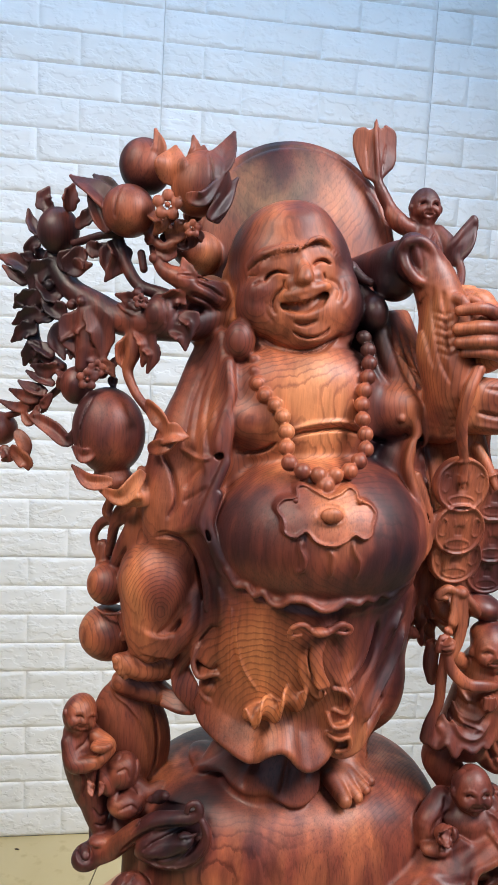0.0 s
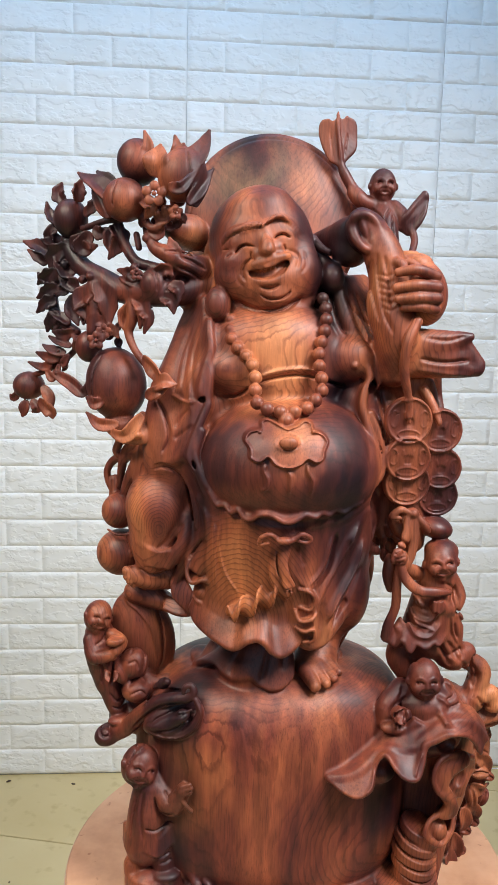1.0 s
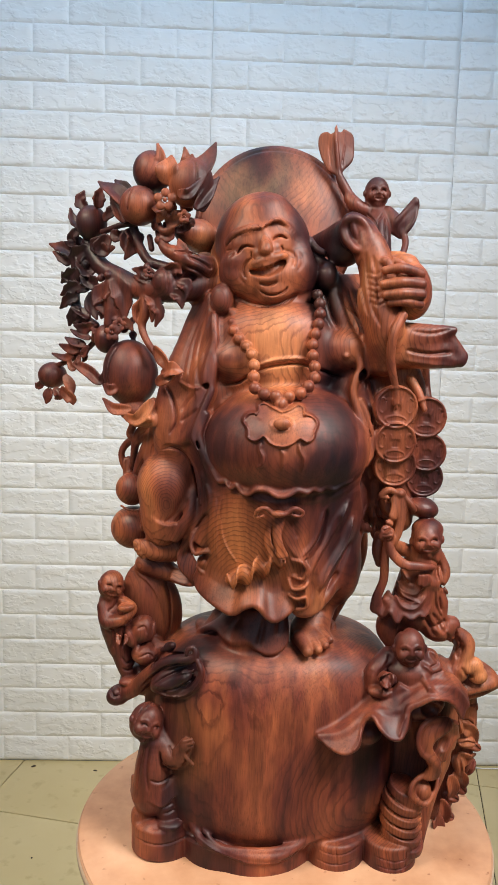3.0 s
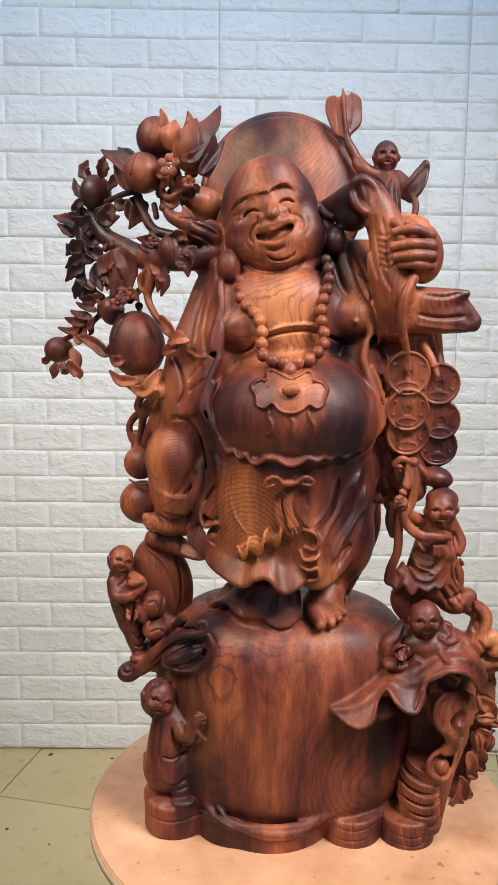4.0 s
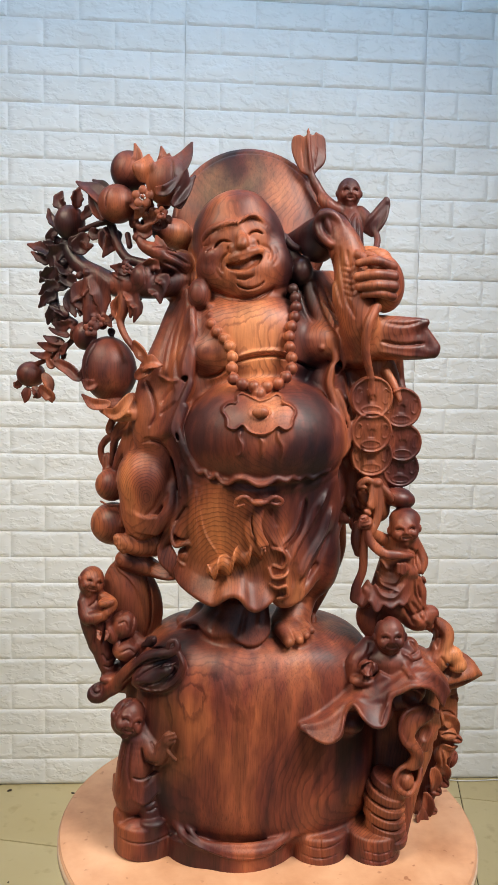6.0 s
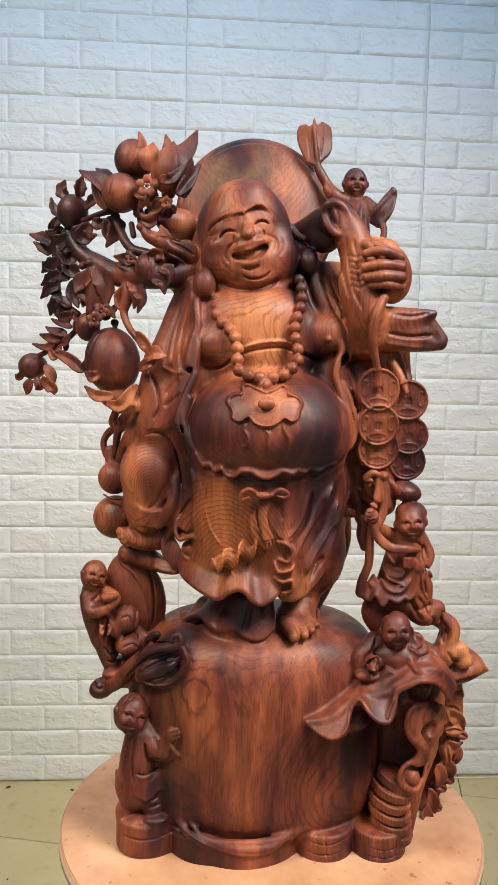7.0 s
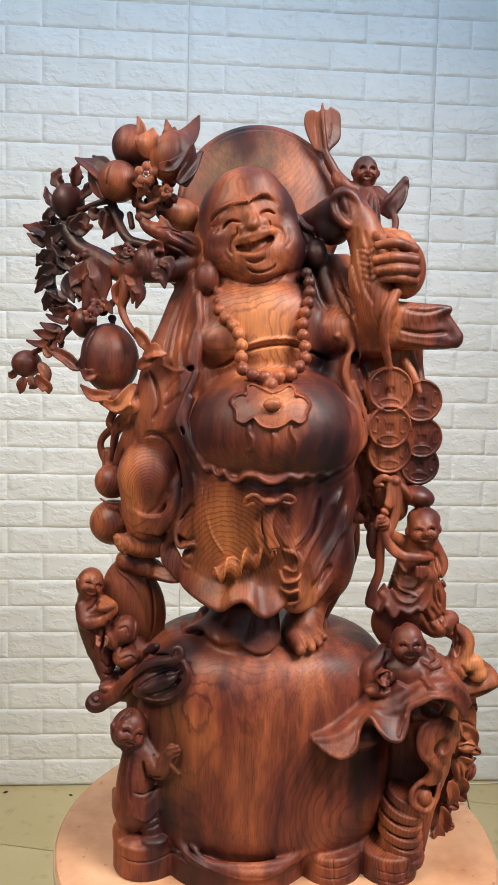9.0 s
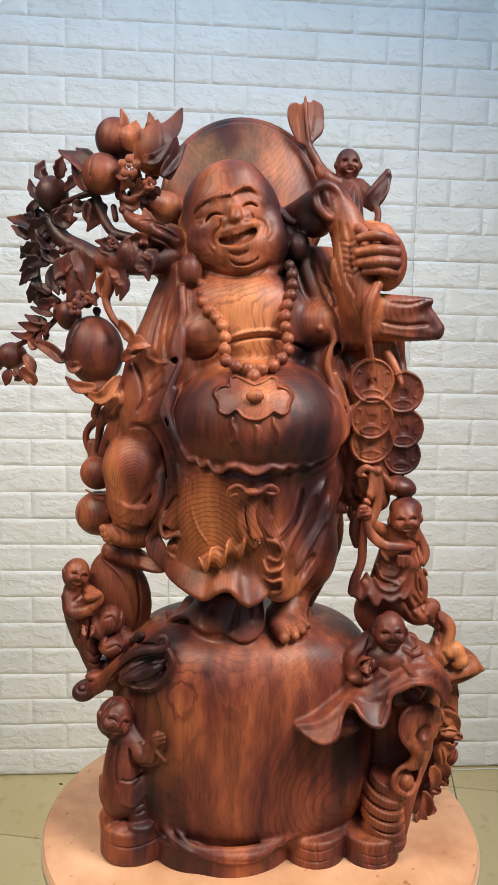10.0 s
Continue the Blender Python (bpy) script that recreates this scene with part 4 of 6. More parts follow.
# small figure above the fist
child((130, 30, 888), 17, 17, 21.5)
tube([(131, 30, 858), (131, 22, 840), (130, 4, 807)], [14, 18, 18.5], k=4)
tube([(115, 30, 865), (102, 30, 870), (92, 32, 879)], [10, 9.2, 6.4], k=4)
tube([(146, 28, 862), (156, 20, 849), (162, 18, 836)], [9.5, 10, 7], k=3)
blade([(154, 18, 835), (164, 14, 849), (180, 14, 878)], 7.5, (0.3, -1, 0.2), fold=0.3, t=3.5, k=2)
blade([(160, 16, 830), (173, 12, 849), (183, 14, 871)], 6, (-0.4, -1, 0), fold=0.4, t=2.5, k=2)
ball((181, 14, 875), 4.5, k=2)
tube([(163, 16, 839), (168, 8, 823), (162, -6, 805), (150, -20, 794)], [5, 4.6, 4.4, 5], k=2)
for a in ([(117, 12, 859), (125, 6, 847), (129, 2, 833)], [(138, 12, 859), (130, 6, 847), (129, 2, 833)], [(121, 10, 852), (124, 4, 836), (123, 0, 819)], [(140, 12, 852), (138, 6, 834), (139, 2, 818)]):
    crease(a, 1.2, 2.2, reach=18)

# gnarled staff with a curled head
tube([(41, 10, 810), (63, -20, 814), (80, -50, 819), (95, -66, 819)], [12.8, 18.5, 21.3, 19.9], k=8)
ell((78, -42, 799), (21.3, 22, 18.5), k=8)
tube([(90, -70, 824), (105, -78, 800), (115, -82, 769), (117, -85, 734), (127, -85, 700), (129, -70, 662)], [17, 21.3, 23.4, 25.6, 25.6, 19.9], k=6)
ell((85, -74, 820), (19, 16, 25), (0, -12, 0), k=4)
ell((80, -93, 819), (8, 9, 15), (0, -20, 0), k=2.5, cut=True)
tube([(80, -88, 830), (83, -86, 821), (87, -86, 812)], [2, 4, 3], k=2)
tube([(70, -80, 825), (74, -86, 833), (85, -88, 835), (96, -88, 827), (102, -88, 813), (104, -88, 801)], [4, 5, 5, 5, 5, 4], k=3)
tube([(70, -80, 821), (75, -86, 808), (84, -90, 798), (94, -90, 796)], [4, 5, 5, 4], k=3)
tube([(34, -40, 814), (42, -46, 802), (51, -50, 797)], [4, 5, 4], k=2)
ball((28, -44, 814), 3.2, k=0.8)
ball((32, -44, 811), 3.2, k=0.8)
ball((37, -44, 808), 3.2, k=0.8)
ball((41, -44, 804), 3.2, k=0.8)
ball((46, -44, 801), 3.2, k=0.8)
for a in ([(97, -105, 792), (100, -112, 764), (105, -116, 731), (117, -116, 704)], [(105, -106, 789), (111, -112, 761), (114, -116, 731)], [(92, -98, 786), (95, -104, 752), (102, -108, 718)]):
    crease(a, 2.5, 2.2)
for i in range(6):
    a, b, c = (99, -112, 771), (108, -116, 767), (116, -112, 771)
    d = i * 7.5
    crease([(a[0] + i, a[1], a[2] - d), (b[0] + i, b[1], b[2] - d), (c[0] + i, c[1], c[2] - d)], 1.8, 1.2)
# fist round the staff
ell((157, -82, 751), (26.3, 32, 36.9), (0, -10, 0), k=6)
ell((148, -75, 785), (18.5, 22, 11.4), k=5)
tube([(118, -113, 771), (138, -118, 774), (162, -110, 768)], [5, 6, 6.4], k=2)
tube([(117, -115, 754), (137, -121, 757), (163, -112, 756)], [5.7, 6.7, 7.1], k=2)
tube([(120, -115, 742), (139, -121, 744), (164, -112, 744)], [5.7, 6.4, 6.7], k=2)
tube([(126, -113, 733), (143, -118, 734), (164, -108, 732)], [4.6, 5.3, 5.7], k=2)
tube([(114, -98, 782), (120, -104, 783), (125, -108, 778)], [4.3, 5.7, 5], k=2)
tube([(131, -102, 784), (139, -104, 780), (148, -102, 774)], [4.3, 5, 4.3], k=2)
drum((140, -62, 795), 14.2, 4, (0, 0, 0), k=3)
# broken log end below the fist
tube([(144, -76, 694), (178, -80, 696), (214, -84, 703)], [17, 14.5, 5], k=6)
tube([(143, -72, 672), (185, -76, 669), (226, -80, 664)], [18, 15, 7], k=6)
tube([(151, -74, 683), (186, -76, 682), (213, -78, 681)], [15, 14, 8], k=10)
tube([(204, -76, 699), (215, -78, 688), (227, -78, 671)], [9, 8, 9], k=6)
crease([(154, -94, 677), (182, -94, 673), (213, -90, 676)], 2.5, 2.5)
crease([(153, -90, 664), (183, -92, 660), (220, -88, 658)], 3, -1.5)
crease([(160, -94, 700), (185, -94, 698), (208, -90, 704)], 2.2, 1.6)

# cords that carry the coins
tube([(143, -110, 718), (132, -116, 695), (131, -110, 664), (141, -100, 631), (144, -96, 604)], [6.4, 5.7, 5.7, 4.3, 3.5], k=3)
tube([(168, -70, 639), (177, -78, 621), (183, -86, 603)], [5.7, 5.7, 3.5], k=3)
tube([(124, -40, 667), (162, -40, 639), (172, -40, 580), (166, -45, 505), (167, -50, 453)], [25.6, 27, 24.1, 21.3, 17], k=6)
tube([(187, -30, 662), (197, -20, 632), (200, -30, 610)], [12.8, 8.5, 7.1], k=5)
# hanging robe panel beside the coins
tube([(115, -15, 516), (124, -15, 478), (128, -15, 451)], [18.5, 19.9, 17], k=6)
tube([(99, -45, 446), (111, -52, 445), (124, -52, 440), (142, -48, 428), (149, -40, 432)], [6.4, 6.4, 6.4, 5, 3.5], k=5)
tube([(130, -40, 497), (139, -40, 459), (144, -40, 432)], [14.2, 12.8, 7.1], k=5)
tube([(103, -50, 482), (95, -55, 461), (94, -50, 443)], [5.7, 5.7, 4.3], k=4)


def coin(c, r, tip=0.0):
    """A rimmed coin facing front: a square hole, lens-shaped fields with pits and two strokes above."""
    drum(c, r, 5.5, (90 + tip, 0, 0), rnd=2, k=1)
    f = (c[0], c[1] - 6, c[2])
    ring(f, r - 2.2, r - 2.2, 1.5, -1.8, reach=9)
    for dx, dz, wide, high in ((0, -0.56, 0.46, 0.18), (0.62, 0.08, 0.15, 0.34), (-0.62, 0.08, 0.15, 0.34)):
        q = (f[0] + dx * r, f[1], f[2] + dz * r)
        ring(q, wide * r, high * r, 0.8, -0.9, reach=9)
        for i in range(9):
            u = (i - 4) / 4
            ball((q[0] + u * 0.72 * wide * r, f[1] - 0.2, q[2] + (u if wide < high else (i % 2 - 0.5)) * 0.6 * high * r), 1.1, k=0.4, cut=True)
    for u in (-1, 1):
        crease([(f[0] + u * 0.14 * r, f[1], f[2] + 0.05 * r), (f[0] + u * 0.24 * r, f[1], f[2] + 0.42 * r)], 1.2, -0.8, reach=9)
    patch([(f[0] + x * r, f[1], f[2] + z * r) for x, z in ((-0.16, -0.22), (0.16, -0.22), (0.16, 0.10), (-0.16, 0.10))], -1.2, 0.8, reach=9)


coin((193, -60, 511), 25.5, 6)
coin((193, -66, 546), 26, 6)
coin((188, -72, 592), 27, 4)
coin((150, -76, 529), 28, 8)
coin((147, -84, 560), 27.5, 8)
coin((145, -88, 605), 28, 4)

# bow and dark fruit under the coins
ell((194, -55, 471), (22.7, 26, 14.2), (0, 15, 0), k=3)
ell((150, -50, 467), (17, 24, 19.9), k=4)
ell((158, -82, 494), (7.8, 9, 6.4), k=2)
tube([(154, -84, 494), (143, -84, 498), (134, -82, 490), (142, -84, 488)], [3.5, 4.3, 4.3, 2.8], k=2)
tube([(163, -84, 491), (173, -86, 480), (177, -84, 472), (168, -84, 480)], [3.5, 4.3, 3.5, 2.8], k=2)
tube([(153, -84, 488), (150, -88, 467), (140, -92, 449), (135, -94, 439)], [5.7, 6.4, 6.4, 4.3], k=2, flat=(0.3, -1, 0), thin=4)
tube([(160, -84, 488), (161, -86, 463), (155, -88, 438), (144, -90, 427)], [5, 5.7, 5.7, 4.3], k=2, flat=(-0.2, -1, 0), thin=4)
for a in ([(135, -74, 479), (140, -76, 465), (153, -76, 456)], [(132, -70, 471), (136, -72, 457), (148, -74, 450)]):
    crease(a, 2.5, 2.5)


fold_rng = random.Random(4)


def folds(c, dx, dz, count, lean=0.0, deep=2.2, long=0.6):
    """Short irregular folds of cloth over an area about c, along a lean from the upright."""
    for i in range(count):
        x, z = c[0] + fold_rng.uniform(-dx, dx), c[2] + fold_rng.uniform(-dz, dz)
        a = radians(lean + fold_rng.uniform(-22, 22))
        n, bow = dz * long * fold_rng.uniform(0.6, 1.2), fold_rng.uniform(-0.35, 0.35)
        ux, uz = math.sin(a), math.cos(a)
        pts = [(x + ux * n * t + uz * n * bow * (1 - t * t), c[1], z + uz * n * t - ux * n * bow * (1 - t * t)) for t in (-1, 0, 1)]
        crease(pts, fold_rng.uniform(1.6, 3.0), deep * fold_rng.choice((1, 1, -0.9)), reach=22)


# child with the ribbon
child((197, -78, 433), 19.9, 20, 22.7, -6, -6)
ell((200, -70, 444), (20.6, 20, 15.6), k=3)
tube([(199, -65, 408), (195, -65, 374), (187, -65, 336)], [24.1, 28.4, 31.2], k=6)
tube([(216, -68, 403), (221, -72, 387), (211, -82, 375), (193, -92, 381)], [11.4, 12.1, 9.9, 7.1], k=4)
ell((192, -94, 383), (9.2, 10, 8.5), k=3)
for i in range(3):
    c = (184, -104, 387)
    tube([(c[0] + 4.5 * i, c[1], c[2] + 4), (c[0] + 4.5 * i, c[1], c[2] - 7)], 2.3, k=1)
tube([(171, -70, 416), (153, -82, 426), (144, -92, 439)], [9.2, 8.5, 6.4], k=4)
ell((143, -96, 443), (7.8, 9, 9.2), (0, 20, 0), k=2)
for i in range(3):
    crease([(136, -104, 446), (144, -104, 451)] if i == 0 else ([(136, -104, 442), (146, -104, 447)] if i == 1 else [(136, -104, 437), (145, -104, 441)]), 1.2, 1.8, reach=9)
tube([(136, -75, 435), (134, -78, 417), (137, -78, 400)], [7.1, 7.8, 5.7], k=3)
tube([(144, -96, 432), (150, -98, 417), (166, -100, 404), (186, -100, 402), (204, -94, 400)], [4.3, 6.4, 6.4, 5.7, 3.5], k=2, flat=(0, -1, 0.3), thin=4)
tube([(142, -92, 431), (141, -92, 406), (141, -90, 380), (134, -88, 357), (134, -86, 342)], [4.3, 5.7, 5.7, 6.4, 8.5], k=2, flat=(0, -1, 0), thin=4)
tube([(136, -82, 341), (145, -86, 333), (155, -88, 342), (146, -86, 353)], [5.7, 6.4, 6.4, 4.3], k=3)
for a in ([(158, -98, 382), (167, -100, 361), (188, -100, 353)], [(159, -96, 367), (174, -100, 350), (191, -100, 361)], [(165, -98, 393), (176, -100, 375)]):
    crease(a, 2.8, -3)
hem = [(135, -82, 339), (143, -92, 333), (150, -98, 341), (159, -100, 328), (167, -98, 337), (177, -102, 333), (188, -98, 338), (195, -98, 335), (204, -90, 346)]
sheet(hem, [(150, -82, 363), (153, -88, 357), (157, -90, 356), (162, -92, 354), (170, -92, 354), (179, -92, 354), (188, -90, 356), (196, -88, 359), (203, -82, 363)], 2.2, k=3)
tube(hem, 2.3, k=2)
tube([(205, -75, 373), (219, -75, 350), (224, -75, 331), (228, -75, 325)], [11.4, 11.4, 7.8, 5], k=4)
tube([(211, -80, 370), (225, -78, 362), (225, -76, 343)], [6.4, 5, 4.3], k=3)
# its trousers
tube([(169, -65, 328), (158, -65, 309), (170, -65, 290)], [19.9, 18.5, 18.5], k=4)
tube([(201, -70, 334), (221, -70, 311), (240, -68, 314)], [21.3, 19.2, 12.1], k=4)
for a in ([(198, -95, 337), (208, -94, 315)], [(207, -93, 338), (221, -90, 312)]):
    crease(a, 2.5, 2.5)

# lying child
child((174, -112, 300), 19.9, 21, 24.1, -2, -4)
ell((184, -90, 261), (42.6, 34, 24.1), k=6)
tube([(152, -95, 278), (134, -105, 263), (131, -108, 246)], [14.2, 12.8, 9.9], k=5)
tube([(203, -98, 279), (214, -108, 260), (224, -112, 246)], [13.5, 11.4, 8.5], k=5)
ell((223, -116, 247), (10.6, 11, 9.2), (0, 25, 0), k=3)
for a in ([(213, -128, 252), (218, -128, 243)], [(219, -128, 255), (224, -128, 245)], [(225, -126, 256), (229, -126, 247)], [(201, -122, 273), (215, -120, 278)], [(203, -124, 265), (219, -122, 269)]):
    crease(a, 1.4, 2, reach=10)
# flute cup and comb by its elbow
drum((144, -128, 262), 10.6, 8, (75, 0, 25), k=2)
ring((142, -136, 265), 9.2, 7.8, 1.5, -1.8, 25, reach=9)
ell((142, -138, 266), (4.3, 5, 4.3), k=1, cut=True)
ell((137, -120, 243), (15.6, 10, 7.8), k=3)
rbox((163, -122, 242), (9.9, 4, 9.9), 2, (0, 35, 0), k=2)
for i in range(9):
    c = (156, -128, 249)
    ball((c[0] + 4.5 * (i % 3) + 1.5 * (i // 3), c[1], c[2] - 4.2 * (i // 3) - 2 * (i % 3)), 1.3, k=0.5, cut=True)
# third child's leg and the pointed boat behind
tube([(245, -55, 298), (264, -55, 283), (258, -58, 257), (258, -58, 243)], [12.8, 14.2, 14.2, 12.8], k=4)
tube([(257, -60, 250), (277, -60, 254), (281, -60, 240)], [14.2, 12.1, 10.6], k=4)
ell((286, -58, 240), (11.4, 14, 11.4), k=3)
for a in ([(246, -75, 301), (258, -76, 279), (250, -78, 253)], [(240, -74, 289), (247, -78, 272)], [(256, -78, 256), (265, -78, 245), (275, -76, 240)]):
    crease(a, 2.5, 2.5)
tube([(264, -45, 224), (296, -42, 227), (325, -40, 219)], [22.7, 18.5, 1.4], k=3, flat=(0, -0.6, 1), thin=9)
tube([(291, -30, 245), (311, -32, 233), (326, -36, 218)], [7.1, 5.7, 2.1], k=3)
tube([(264, -48, 202), (296, -44, 209), (326, -38, 217)], [6.4, 5.7, 2.1], k=3)

# cloth under the lying child
tube([(126, -110, 213), (145, -120, 225), (169, -122, 233), (195, -120, 243), (218, -115, 241)], [17, 15.6, 15.6, 14.2, 11.4], k=5, flat=(0, -0.5, 1), thin=9)
edge = [(60, -138, 189), (73, -152, 183), (89, -160, 180), (105, -156, 186), (110, -146, 199), (115, -142, 213), (124, -146, 222), (133, -156, 211), (144, -162, 202), (158, -160, 201), (166, -152, 216), (170, -146, 232), (183, -146, 239), (202, -146, 246), (225, -138, 238), (243, -128, 213)]
upper = [(61, -136, 190), (79, -142, 194), (93, -142, 200), (103, -138, 207), (111, -134, 212), (118, -132, 217), (130, -132, 222), (141, -134, 222), (151, -136, 223), (161, -136, 226), (171, -136, 235), (180, -134, 241), (192, -132, 249), (209, -130, 254), (231, -124, 248), (251, -116, 225)]
sheet(edge, upper, 2.6, k=2)
tube(edge, 2.2, k=1.2)
sheet(upper, [(x + 4, y + 24, z + 6) for x, y, z in upper], 5, k=5)
crease([(111, -144, 205), (106, -150, 192), (98, -154, 184)], 2.0, -2.4, reach=20)
crease([(165, -146, 227), (159, -154, 214), (154, -158, 204)], 1.8, -2.2, reach=20)
ell((129, -128, 205), (12, 10, 9), k=2, cut=True)
patch([(139, -120, 232), (166, -122, 226), (198, -120, 250), (181, -116, 256), (145, -116, 245)], 1.5, 3)
ell((128, -104, 181), (18.5, 20, 15.6), k=5)
ell((198, -98, 215), (31.9, 24, 18.5), (0, -20, 0), k=6)
ell((150, -100, 209), (31.9, 22, 18.5), k=6)
ell((95, -110, 171), (21.3, 10, 7.1), (0, 10, 0), k=5)
ell((161, -118, 202), (19.9, 16, 21.3), k=5)
ell((207, -122, 217), (15.6, 16, 10.6), (0, 25, 0), k=3, cut=True)
# large curl below it
roll = [(246, -98, 190), (221, -112, 203), (197, -122, 200), (188, -126, 181), (195, -126, 162), (209, -124, 152), (220, -120, 138), (216, -116, 124), (199, -116, 125), (186, -120, 114), (186, -122, 100), (205, -118, 87), (219, -112, 99), (225, -104, 114)]
sheet(roll, [(256, -78, 160), (243, -82, 158), (229, -86, 156), (220, -88, 153), (220, -88, 149), (225, -88, 140), (230, -86, 129), (223, -86, 120), (211, -88, 116), (205, -92, 100), (208, -92, 90), (215, -90, 85), (222, -86, 90), (229, -80, 109)], 2.6, k=3)
tube(roll, 3.2, k=2)
ell((226, -78, 156), (22.7, 22, 25.6), k=6)
tube([(228, -110, 193), (205, -118, 186), (201, -120, 166), (214, -118, 143), (208, -116, 127)], [9.9, 13.5, 9.2, 7.8, 7.1], k=4, flat=(0, -1, 0.2), thin=6)
ell((232, -104, 161), (9.9, 14, 12.8), (0, 20, 0), k=3, cut=True)
ell((203, -108, 103), (11.4, 14, 12.8), k=4)
ell((195, -126, 114), (6.4, 8, 7.8), k=2, cut=True)
tube([(235, -88, 138), (239, -88, 153), (248, -82, 162)], [7.1, 6.4, 5.7], k=4)
# mass that carries the right-hand group, carved as rock and leaves
tube([(195, -32, 183), (198, -42, 91), (184, -58, 3)], [29.8, 29.8, 25.6], k=8)
tube([(222, -48, 224), (229, -45, 145), (214, -56, 68), (204, -72, -3)], [40, 35, 24, 14], k=8)
tube([(275, -5, 199), (283, 0, 155), (286, 5, 110), (280, 8, 65), (263, 5, 15), (241, -20, -30)], [26, 24, 22, 20, 17, 12], k=8)
rock = random.Random(8)
for c, r in (((295, -12, 175), 9), ((287, -18, 154), 10), ((303, -10, 110), 9), ((288, -20, 122), 11), ((299, -8, 78), 11), ((280, -18, 87), 12), ((286, -8, 46), 11), ((274, -12, 33), 10), ((267, -12, 3), 11), ((254, -22, -12), 9), ((271, -24, 149), 11)):
    a = rock.uniform(0, 180)
    ell(c, (r * 1.25, r, r * 0.75), (rock.uniform(-20, 20), a, 0), k=3)
    u = radians(a)
    crease([(c[0] - r * math.cos(u), c[1] - r, c[2] + r * math.sin(u)), (c[0], c[1] - r, c[2] + 3), (c[0] + r * math.cos(u), c[1] - r, c[2] - r * math.sin(u))], 1.6, 3.5, reach=16)
blade([(281, -18, 175), (293, -16, 183), (301, -8, 187)], 8, (0.4, -1, 0.2))
blade([(281, -22, 146), (296, -18, 136), (308, -8, 114)], 9, (-0.3, -1, 0.3))
blade([(278, -22, 105), (292, -18, 97), (307, -8, 97)], 9, (0.2, -1, -0.3))
blade([(274, -22, 77), (287, -18, 65), (294, -8, 44)], 9, (-0.4, -1, 0.2))
blade([(265, -26, 73), (271, -22, 51), (270, -14, 26)], 9, (0.3, -1, 0))
blade([(254, -28, 38), (262, -24, 15), (260, -18, -14)], 9, (-0.2, -1, 0.2))
blade([(247, -30, 19), (250, -30, -7), (241, -28, -30)], 9, (0.4, -1, 0))
for a in ([(262, -40, 185), (269, -40, 156), (265, -36, 122)], [(254, -44, 134), (263, -40, 99), (257, -38, 65)], [(244, -46, 78), (249, -44, 44), (244, -44, 10)]):
    crease(a, 3.0, 6, reach=34)

# stack of ingot discs
base = (179, -102, 24)
drum((base[0] + 1, base[1] + 5, base[2] + 32), 21, 44, (4, 13, 0), rnd=2, k=1)
for i in range(6):
    drum((base[0] + (5, 2, 0, 0, 2, 6)[i], base[1] + 1.5 * i, base[2] + 14 * i), (26, 27, 28, 28, 27, 25)[i], 5.6, (8, 9 + 2 * i, 0), rnd=1.6, k=0.6)

# ---- children and scroll on the other side ----
child((-163, -88, 182), 21.5, 22, 25.5, 22, 18)
for a in ([(-177, -104, 187), (-166, -110, 201), (-148, -108, 208)], [(-174, -104, 193), (-164, -108, 206), (-151, -104, 211)]):
    crease(a, 1.0, 1.8, reach=16)
tube([(-150, -84, 152), (-151, -84, 116), (-154, -82, 76)], [20, 26, 27], k=5)
tube([(-139, -92, 150), (-123, -104, 138), (-112, -112, 158)], [12, 13, 8], k=4)
ell((-110, -114, 164), (8, 8, 8), k=3)
for a in ([(-112, -118, 170), (-102, -120, 174)], [(-110, -119, 166), (-100, -121, 170)], [(-110, -118, 160), (-101, -120, 164)], [(-112, -116, 154), (-106, -118, 146), (-100, -118, 139)]):
    tube(a, 2.6, k=1.2)
hem = [(-181, -80, 79), (-173, -98, 75), (-156, -107, 83), (-139, -109, 76), (-123, -102, 89)]
sheet(hem, [(x, y + 4, z + 18) for x, y, z in hem], 2.6, k=4)
tube(hem, 2.2, k=1.5)
tube([(-160, -84, 69), (-161, -86, 43)], [15, 12], k=4)
tube([(-137, -90, 76), (-132, -94, 49)], [15, 13], k=4)
ell((-129, -102, 47), (17, 14, 6), k=2)
ell((-151, -98, 44), (14, 12, 6), k=2)
ell((-172, -86, 48), (10, 12, 14), k=2)
for a, w, h in (([(-157, -106, 154), (-160, -110, 126), (-157, -110, 96)], 2.0, 2.2), ([(-144, -110, 149), (-138, -112, 127), (-121, -110, 124)], 1.8, 3.0), ([(-141, -112, 134), (-132, -114, 132), (-120, -114, 135)], 1.6, 2.0), ([(-132, -112, 155), (-126, -116, 147)], 1.6, 1.8), ([(-155, -110, 111), (-141, -112, 107), (-121, -108, 114)], 1.8, 2.4),
                ([(-139, -106, 70), (-125, -108, 74)], 1.5, 1.8), ([(-137, -106, 62), (-123, -108, 65)], 1.5, 1.8), ([(-164, -104, 149), (-169, -106, 124), (-172, -104, 96)], 2.0, 2.0)):
    crease(a, w, h, reach=18)
# plinth part under that child
drum((-143, -80, 22), 38, 22, rnd=5, k=5)
crease([(-173, -120, 28), (-141, -128, 26), (-96, -120, 29)], 1.5, 1.5)

